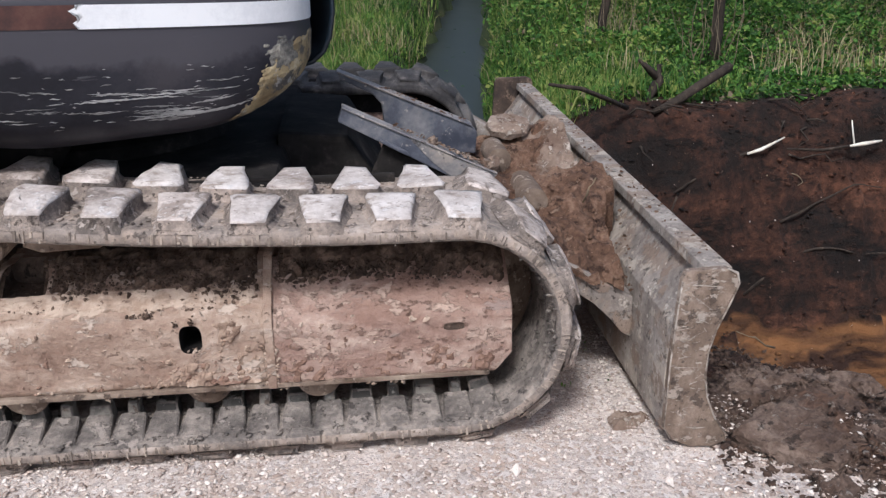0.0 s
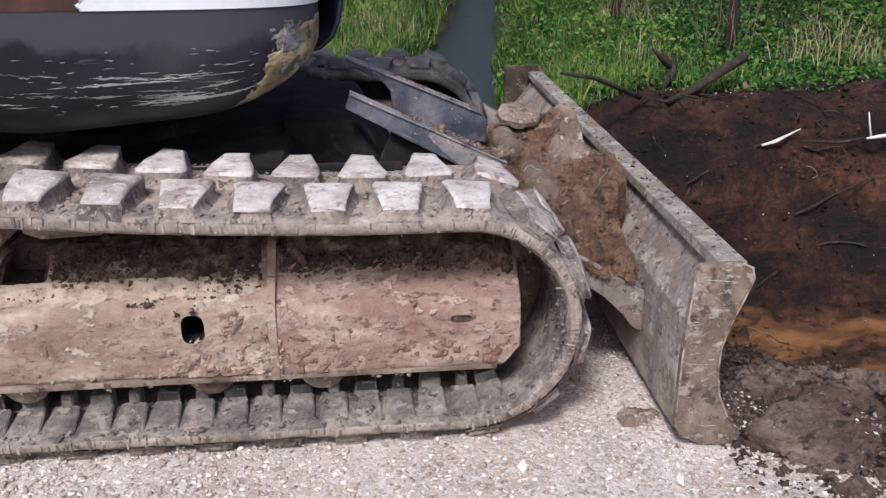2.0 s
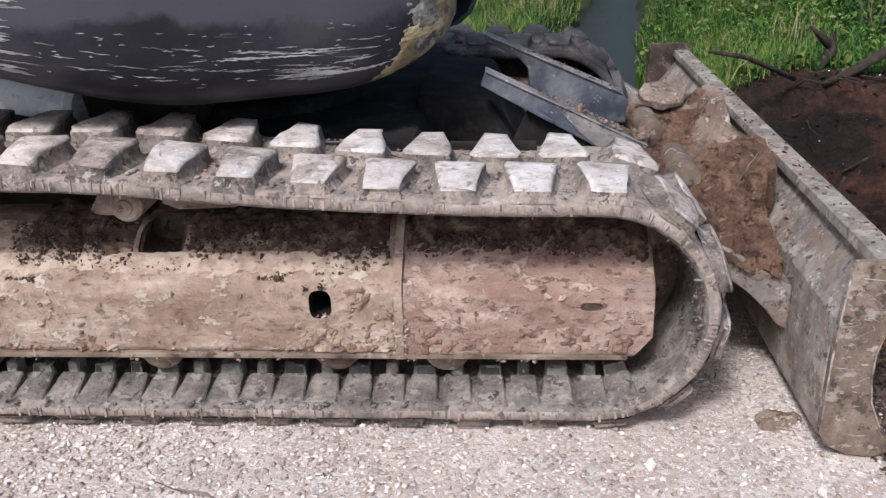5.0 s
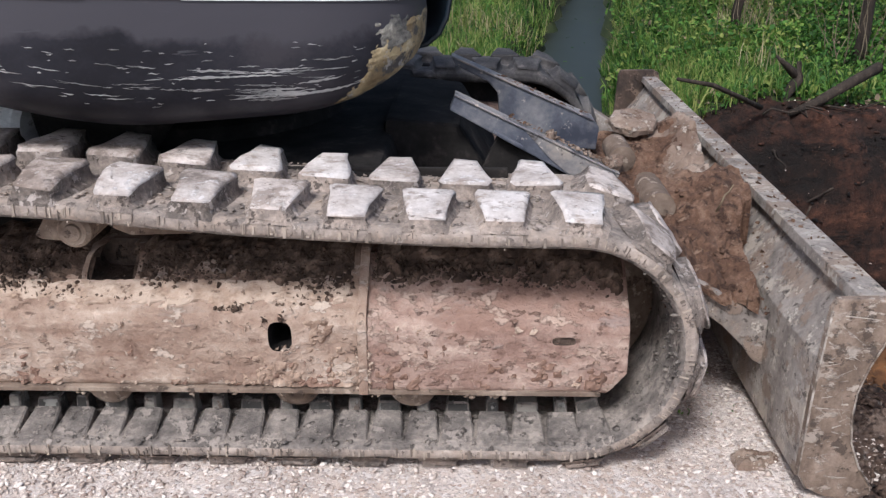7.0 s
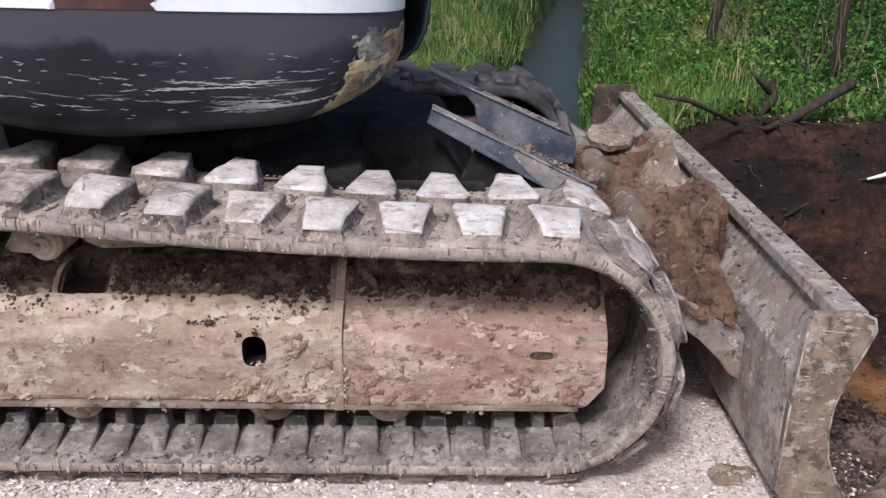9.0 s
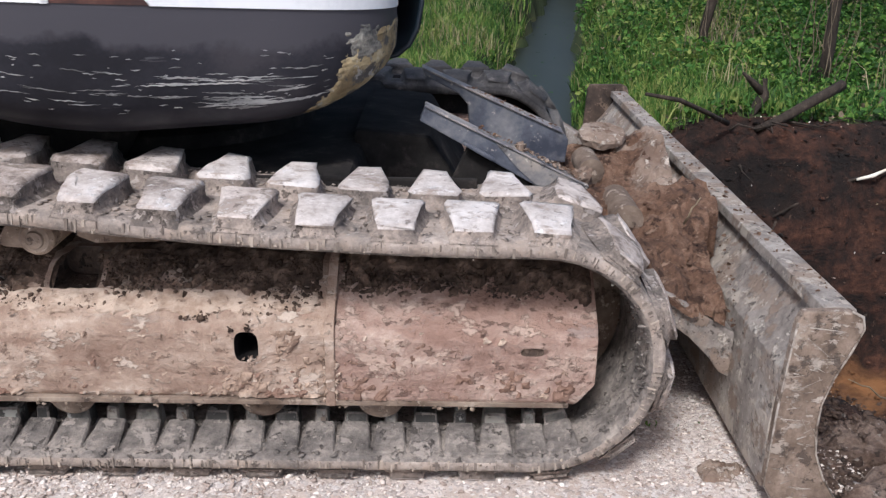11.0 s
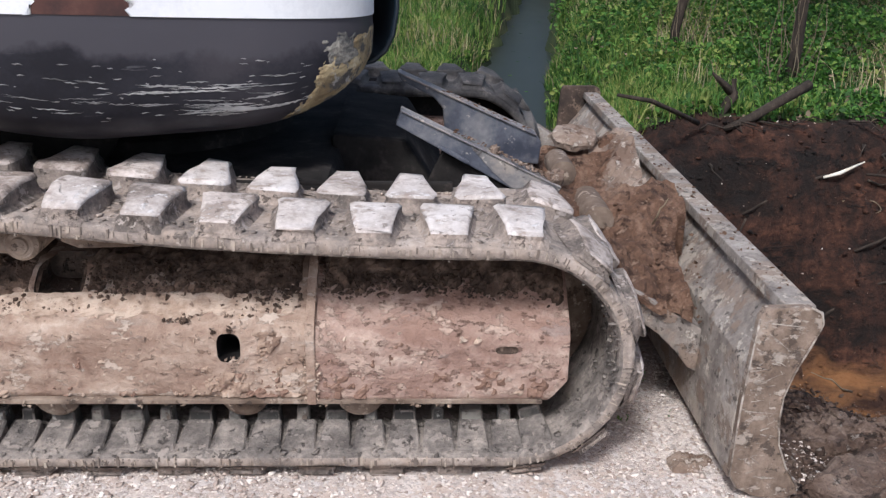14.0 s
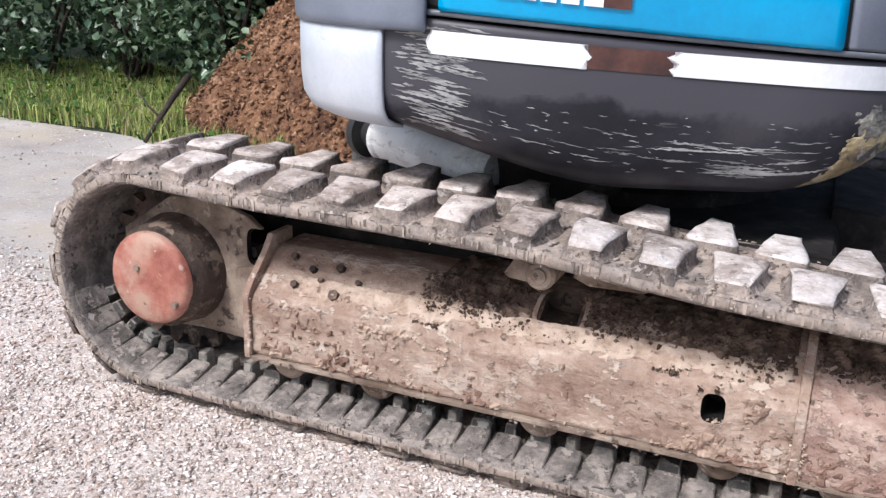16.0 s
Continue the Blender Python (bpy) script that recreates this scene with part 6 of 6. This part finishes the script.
slab("clay_slab", 0.800, 1.27, 0.538, 0.105, 0.075, 0.030, 0.22, 0.4, "claylump", "flat pale clay slab lying on the soil load", "clay slab", 120, lumpy=0.22)
slab("mud_lump", 0.655, 0.748, 0.532, 0.034, 0.034, 0.040, 0.5, 0.3, "claylump", "pale mud lump caked on the lift arm end", "mud lump", 126, lumpy=0.9)
slab("stone", 0.475, 0.745, 0.613, 0.016, 0.012, 0.014, 0.1, 0.5, "claylump", "small pale lump of clay lying on the lift arm", "stone", 121)
for i, (x, y) in enumerate(((0.58, -0.137), (0.93, -0.22), (0.30, -0.42))):
    slab("stone", x, y, 0.010, 0.012, 0.009, 0.012, 0.1, i, "stone", "pale stone lying on the gravel yard", "stone", 122 + i, "yard stones")
pale = [(0.40 + 0.25 * t, rng.uniform(0.722, 0.775), 0.643 - 0.120 * t) for t in rng.uniform(0, 1, 150) ** 0.7]
tagged(part("mud_crumbs", bits("crumbs", pale, 0.0015 + 0.010 * rng.random(len(pale)) ** 3, 188, "claylump", 0.5, 0.45)), "pale dried mud crumbs lying on the lift arm", "mud", kind="stuff")
dirt = [(0.30 + 0.36 * t, 0.72 + rng.uniform(0.0, 0.05), 0.69 - 0.172 * t) for t in rng.uniform(0.15, 1, 70)]
dirt += [(0.32 + 0.31 * t, rng.uniform(1.11, 1.165), 0.714 - 0.136 * t) for t in rng.uniform(0.0, 1, 200)]
dirt += [(rng.uniform(1.035, 1.09), y, 0.483) for y in rng.uniform(0.0, 2.3, 170)]
dirt += [(0.62 + 0.34 * t, rng.uniform(0.21, 0.31), 0.455 - 0.15 * t) for t in rng.uniform(0, 1, 150)]
tagged(part("mud_crumbs", bits("crumbs", dirt, 0.0015 + 0.009 * rng.random(len(dirt)) ** 3, 88, "clod", 0.4, 0.45)), "crumbs of soil on the arms and blade edge", "soil", kind="stuff")

# ---- water in the ditch ----
tagged(part("water", sheet(span((-0.4, 4.4, 0.2)), span((2.9, 18, 0.4)), lambda x, y: -0.19, "water")), "dark murky water in the narrow ditch", "water", kind="structure")

# ---- soil heap, shrubs and verge behind the machine ----
HX, HY = -2.9, 5.2


def heap_height(x, y):
    d = math.hypot(x - HX, (y - HY) * 1.05)
    z = 2.5 * (1 - d / 2.35) + 0.22 * fbm(x, y, 1.2, 51) + 0.08 * fbm(x, y, 4, 52) + 0.03 * fbm(x, y, 12, 53)
    return z if z > 0 else -0.3


def heap_mesh():
    xs, ys = span((-5.6, -0.2, 0.055)), span((2.6, 7.6, 0.06))
    return sheet(xs, ys, heap_height, "heap", smooth=False)


heap = part("soil_heap", heap_mesh())
tagged(heap, "tall heap of loose orange-brown soil beside the verge", "soil heap", kind="stuff")
places, sizes = [], []
while len(places) < 30000:
    x, y = rng.uniform(-5.4, -1.6), rng.uniform(2.7, 5.4)
    z = heap_height(x, y)
    if z < 0 or z > 1.9:
        continue
    r = 0.006 + 0.028 * rng.random() ** 4
    places.append((x, y, z + r * 0.2))
    sizes.append(r)
tagged(part("heap_clods", bits("clods", places, sizes, 89, "heap", 0.7, 0.4)), "loose clods on the soil heap", "soil", kind="stuff")


def plant_points(count, x0, x1, y0, y1, keep, hfun, seed):
    g = np.random.default_rng(seed)
    out = []
    while len(out) < count:
        x, y = g.uniform(x0, x1), g.uniform(y0, y1)
        if keep(x, y):
            out.append((x, y, height(x, y) + hfun(x, y) * g.random() ** 0.7))
    return np.array(out)


dry = lambda x, y: ditch(x, y) < 0.70
clump = lambda x, y: 0.55 + 0.8 * n2(x, y, 1.6, 95)
right_bank = lambda x, y: dry(x, y) and y > far_lip(x) + 0.02 and x > ditch_mid(y) + 0.15
tall = lambda x, y: max(0.04, (0.07 + 0.35 * step(3.3, 4.6, y)) * clump(x, y))
pts = plant_points(76000, 0.6, 6.2, 2.85, 8.0, lambda x, y: right_bank(x, y) and (x > ditch_mid(y) + 0.9 or rng.random() < 0.4), tall, 96)
tagged(part("weeds", leaves("weeds", pts, np.random.default_rng(97).uniform(0.018, 0.050, len(pts)), 98, "leaf", 0.55)), "dense green weeds and nettles on the bank", "weeds", kind="stuff")
pts = plant_points(26000, 0.5, 4.2, 2.85, 8.5, lambda x, y: dry(x, y) and y > far_lip(x) and ditch_mid(y) < x < ditch_mid(y) + 0.5 + 1.6 * rng.random() ** 3, lambda x, y: 0.5 * tall(x, y), 99)
tagged(part("grass", blades("grass", pts, np.random.default_rng(100).uniform(0.04, 0.13, len(pts)), 101, "meadow", 0.004, 0.9)), "bright green grass on the bank by the ditch", "grass", kind="stuff")
pts = plant_points(9000, 0.8, 6.2, 2.85, 7.0, right_bank, lambda x, y: 0.6 * tall(x, y), 157)
tagged(part("leaf_litter", leaves("litter", pts, np.random.default_rng(158).uniform(0.015, 0.05, len(pts)), 159, "vine", 0.6)), "dead brown leaves among the weeds on the bank", "leaves", kind="stuff")
left_bank = lambda x, y: dry(x, y) and x < ditch_mid(y)
pts = plant_points(30000, -2.2, 1.9, 2.75, 9.5, left_bank, lambda x, y: 0.01, 102)
tagged(part("grass", blades("grass", pts, np.random.default_rng(103).uniform(0.05, 0.20, len(pts)) * np.array([0.6 + 0.9 * max(0.0, 0.45 + n2(p[0], p[1], 1.8, 130)) for p in pts]), 104, "meadow", 0.005, 0.9)), "long lush grass beside the ditch", "grass", kind="stuff")
pts = plant_points(9000, -2.2, 6.0, 2.9, 9.5, lambda x, y: dry(x, y) and (x < 1.2 or y > far_lip(x) + 0.02) and n2(x, y, 1.1, 105) > 0.05, lambda x, y: 0.02, 106)
tagged(part("dry_grass", blades("grass", pts, np.random.default_rng(107).uniform(0.08, 0.28, len(pts)), 108, "drygrass", 0.003, 0.8)), "dry straw-coloured grass stems among the green", "grass", kind="stuff")
pts = plant_points(16000, -2.2, 1.9, 2.75, 8.5, left_bank, lambda x, y: 0.14 * clump(x, y), 131)
tagged(part("weeds", leaves("weeds", pts, np.random.default_rng(132).uniform(0.018, 0.045, len(pts)), 133, "leaf", 0.6)), "low green weeds among the grass by the ditch", "weeds", kind="stuff")
pts = plant_points(16000, -3.0, 3.6, 9.2, 17.0, left_bank, lambda x, y: 0.01, 151)
tagged(part("grass", blades("grass", pts, np.random.default_rng(152).uniform(0.08, 0.28, len(pts)), 153, "meadow", 0.010, 0.9)), "long grass farther along the ditch", "grass", kind="stuff")
pts = plant_points(14000, 1.2, 7.5, 7.8, 14.0, right_bank, lambda x, y: 0.4 * clump(x, y), 154)
tagged(part("weeds", leaves("weeds", pts, np.random.default_rng(155).uniform(0.05, 0.10, len(pts)), 156, "leaf", 0.55)), "dense green weeds farther along the ditch", "weeds", kind="stuff")
pts = plant_points(40, 0.4, 3.2, 3.0, 12.0, lambda x, y: ditch(x, y) > 0.55, lambda x, y: 0.0, 134)
pts[:, 2] = -0.184
tagged(part("floating_leaves", leaves("floating", pts, np.random.default_rng(135).uniform(0.02, 0.05, len(pts)), 136, "leaf", 0.06)), "scattered leaves floating on the ditch water", "leaves", kind="stuff")
pts = plant_points(50, 0.74, 0.93, 0.25, 0.7, lambda x, y: n2(x, y, 9, 141) > 0.1, lambda x, y: 0.002, 142)
tagged(part("grass", blades("grass", pts, np.random.default_rng(143).uniform(0.006, 0.016, len(pts)), 144, "grass", 0.004, 0.8)), "sparse crushed grass on the gravel under the arm", "grass", kind="stuff")
verge = lambda x, y: y > 3.02 - 0.12 * (x + 4.3) + 0.15 * n2(x, y, 1.5, 109) and (heap_height(x, y) < 0)
pts = plant_points(15000, -10.5, -3.2, 2.7, 6.0, verge, lambda x, y: 0.01, 110)
tagged(part("grass", blades("grass", pts, np.random.default_rng(111).uniform(0.05, 0.20, len(pts)), 112, "verge", 0.006)), "sunlit rough grass on the road verge", "grass", kind="stuff")
pts = plant_points(2600, -10.5, -3.6, 2.9, 5.5, verge, lambda x, y: 0.13, 113)
tagged(part("weeds", leaves("weeds", pts, np.random.default_rng(114).uniform(0.03, 0.07, len(pts)), 115, "leaf", 0.6)), "low green weeds on the road verge", "weeds", kind="stuff")

pts = plant_points(8000, -10.5, -3.2, 2.7, 6.0, verge, lambda x, y: 0.01, 145)
tagged(part("dry_grass", blades("grass", pts, np.random.default_rng(146).uniform(0.04, 0.18, len(pts)), 147, "drygrass", 0.004, 0.9)), "dry yellow grass on the road verge", "grass", kind="stuff")


def limb_points(rnd, base, tip, n=7, wob=0.06):
    b, t = Vector(base), Vector(tip)
    return [b.lerp(t, i / n) + Vector((rnd.uniform(-wob, wob), rnd.uniform(-wob, wob), rnd.uniform(-wob, wob))) * (1 if 0 < i else 0) for i in range(n + 1)]


def shrub(x, y, r, h, seed, count):
    rnd = random.Random(seed)
    g = np.random.default_rng(seed)
    ob = thing("shrub", "dark green leafy shrub behind the grass verge", "shrub", "verge shrubs")
    for k in range(9):
        a, d = rnd.uniform(0, 6.28), rnd.uniform(0.3, 0.9) * r
        tip = (x + d * math.cos(a), y + d * math.sin(a), h * rnd.uniform(0.6, 0.95))
        part("stem", tube(limb_points(rnd, (x + rnd.uniform(-0.1, 0.1), y + rnd.uniform(-0.1, 0.1), 0.0), tip), np.linspace(0.03, 0.006, 8), "bark", seg=6), ob)
    centres = np.stack([g.normal(0, 0.5 * r, 60), g.normal(0, 0.5 * r, 60), g.uniform(0.15 * h, h, 60)], -1)
    c = centres[g.integers(0, 60, count)] + g.normal(0, 0.13, (count, 3))
    c[:, 2] = np.maximum(c[:, 2], 0.08)
    part("crown", leaves("crown", c + np.array([x, y, 0]), g.uniform(0.05, 0.11, count), seed + 1, "bush", 0.7), ob)
    return ob


for i, (x, y, r, h) in enumerate(((-8.6, 4.9, 1.0, 1.9), (-7.3, 4.9, 1.0, 2.0), (-6.2, 5.0, 0.95, 2.0), (-5.3, 5.2, 0.9, 2.1), (-5.0, 6.3, 1.0, 2.4), (-9.8, 5.4, 1.1, 2.2), (-6.6, 6.3, 1.1, 2.4), (-8.2, 6.6, 1.2, 2.4), (-4.85, 4.75, 0.6, 1.9), (-4.5, 5.4, 0.7, 2.5))):
    shrub(x, y, r, h, 200 + i, 3400)

# ---- trunks, roots and sticks along the bank ----
def wood(name, rows, label, category, wob=0.35):
    ob = thing(name, label, category)
    for pname, pts, radii, mt in rows:
        part(pname, tube(pts, radii, mt, seg=8, wob=wob), ob)
    return ob


rnd = random.Random(300)
for (x, y), lean in (((2.03, 4.49), 0.10), ((2.56, 3.79), 0.06)):
    z = height(x, y) - 0.05
    pts = limb_points(rnd, (x, y, z), (x + lean * 2.2, y + 0.2, z + 2.6), 9, 0.045)
    rows = [("trunk", pts, np.linspace(0.036, 0.022, 10), "bark")]
    for k in range(3):
        b = pts[4 + 2 * k]
        rows.append(("branch", limb_points(rnd, b, b + Vector((rnd.uniform(-0.6, 0.6), rnd.uniform(-0.3, 0.5), 0.6)), 5, 0.03), np.linspace(0.018, 0.005, 6), "bark"))
    tree = wood("young_tree", rows, "slim dark tree trunk with dry stems at its foot", "tree")
    for k in range(16):
        bx, by = x + rnd.gauss(0, 0.13), y + rnd.gauss(-0.05, 0.1)
        bz = height(bx, by)
        part("dry_stem", tube(limb_points(rnd, (bx, by, bz - 0.02), (bx + rnd.gauss(0, 0.12), by + rnd.gauss(0, 0.1), bz + rnd.uniform(0.2, 0.75)), 4, 0.02), np.linspace(0.0035, 0.0015, 5), "vine", seg=4), tree)
    # Unseen crown, enlarged so that its shade falls on the weeds.
    g = np.random.default_rng(int(x * 100))
    c = np.array(pts[-1]) + g.normal(0, 1, (3200, 3)) * (0.75, 0.7, 0.4) + (0.5, 0, 0.3)
    part("crown", leaves("crown", c, g.uniform(0.05, 0.10, 3200), int(y * 100), "leaf", 0.6), tree)
wood("tree_root", [("stem", [(1.80, 2.90, 0.14), (1.84, 2.90, 0.25), (1.93, 2.91, 0.37), (1.92, 2.92, 0.46)], (0.034, 0.027, 0.028, 0.012), "bark"),
                   ("fork", [(1.93, 2.91, 0.37), (1.86, 2.91, 0.44), (1.80, 2.91, 0.49)], (0.022, 0.016, 0.007), "bark")], "dark forked root stump sticking out of the bank", "root", 0.8)
wood("log", [("stem", [(1.86, 2.80, 0.22), (2.00, 2.82, 0.27), (2.13, 2.85, 0.34), (2.32, 2.9, 0.44)], (0.014, 0.026, 0.030, 0.026), "bark")], "dark rotting log lying on the trench lip", "log", 0.8)
wood("root", [("stem", [(1.90, 2.50, -0.15), (2.10, 2.56, -0.06), (2.30, 2.63, 0.00), (2.36, 2.63, 0.02)], (0.005, 0.007, 0.008, 0.007), "bark"),
              ("cut_end", [(2.34, 2.62, 0.012), (2.42, 2.63, 0.03), (2.56, 2.66, 0.085)], (0.006, 0.010, 0.004), "cutwood")], "torn root with a pale fresh end in the trench wall", "root")
wood("root", [("stem", [(2.56, 2.62, 0.03), (2.75, 2.60, 0.02), (2.92, 2.60, 0.04)], (0.006, 0.008, 0.007), "bark"),
              ("cut_end", [(2.90, 2.59, 0.04), (2.98, 2.60, 0.045), (3.10, 2.63, 0.05)], (0.006, 0.011, 0.008), "cutwood"),
              ("twig", [(2.93, 2.60, 0.04), (2.92, 2.62, 0.12), (2.92, 2.64, 0.17)], (0.006, 0.005, 0.003), "cutwood")], "torn root with a pale split end in the trench wall", "root")
for k in range(14):
    x = rnd.uniform(1.5, 3.6)
    y = far_lip(x) + rnd.uniform(-0.22, 0.06)
    z = height(x, y)
    d = Vector((rnd.uniform(-0.35, 0.35), rnd.uniform(-0.15, 0.02), rnd.uniform(-0.12, 0.06)))
    wood("root", [("stem", limb_points(rnd, (x, y, z + 0.01), Vector((x, y - 0.05, z + 0.02)) + d, 5, 0.03), np.linspace(0.007, 0.002, 6), "bark")], "thin dark root hanging from the trench lip", "root")
wood("root", [("stem", [(1.20, 2.42, 0.46), (1.38, 2.50, 0.42), (1.55, 2.62, 0.34), (1.70, 2.75, 0.26)], (0.008, 0.012, 0.014, 0.014), "bark")], "thin dark root arching over the blade corner", "root")
for i, (p0, p1) in enumerate((((1.46, 0.38, 0.02), (1.30, 0.30, 0.12)), ((1.60, 0.30, -0.15), (1.78, 0.18, -0.06)), ((0.86, 0.40, 0.50), (0.885, 0.36, 0.585)), ((-0.35, -0.30, 0.012), (-0.52, -0.22, 0.014)))):
    wood("twig", [("stem", limb_points(rnd, p0, p1, 4, 0.01), np.linspace(0.003, 0.0012, 5), "vine")], "thin dry twig lying on soil and stones", "twig")
for label, pts, r in (("thin dark root running down the trench wall", ((2.50, 2.48, -0.26), (2.72, 2.49, -0.21), (2.92, 2.53, -0.17), (3.14, 2.58, -0.14)), 0.007),
                      ("thin dark root running down the trench wall", ((1.92, 2.50, -0.15), (1.80, 2.46, -0.22), (1.66, 2.40, -0.27)), 0.006),
                      ("dark root crossing the trench wall", ((2.30, 2.40, -0.34), (2.62, 2.40, -0.36), (3.00, 2.42, -0.31), (3.40, 2.46, -0.30)), 0.008),
                      ("pale thin rootlet in the trench wall", ((2.46, 2.62, 0.00), (2.60, 2.60, 0.03), (2.66, 2.60, -0.02), (2.62, 2.58, -0.09)), 0.004)):
    knots = [Vector((p[0], p[1], height(p[0], p[1]) + 0.004)) for p in pts]
    ends = [knots[0] * 2 - knots[1]] + knots + [knots[-1] * 2 - knots[-2]]
    way = []
    for i in range(len(knots) - 1):
        p0, p1, p2, p3 = ends[i:i + 4]
        for k in range(7):
            t = k / 7
            q = 0.5 * (2 * p1 + (p2 - p0) * t + (2 * p0 - 5 * p1 + 4 * p2 - p3) * t * t + (3 * p1 - 3 * p2 + p3 - p0) * t ** 3)
            way.append(q + Vector((0, 0, 0.012 * n2(q[0], q[1], 7, 96))))
    wood("root", [("stem", way, np.linspace(r, r * 0.4, len(way)), "vine" if label.startswith("pale") else "bark")], label, "root")
wood("branch", [("stem", [(-4.33, 2.93, 0.02), (-4.40, 3.15, 0.12), (-4.50, 3.45, 0.25), (-4.62, 3.78, 0.36)], (0.014, 0.018, 0.022, 0.024), "bark"),
                ("twig", [(-4.42, 3.20, 0.14), (-4.62, 3.30, 0.20), (-4.75, 3.36, 0.30)], (0.010, 0.007, 0.004), "bark")], "dark dead branch leaning in the grass verge", "branch")
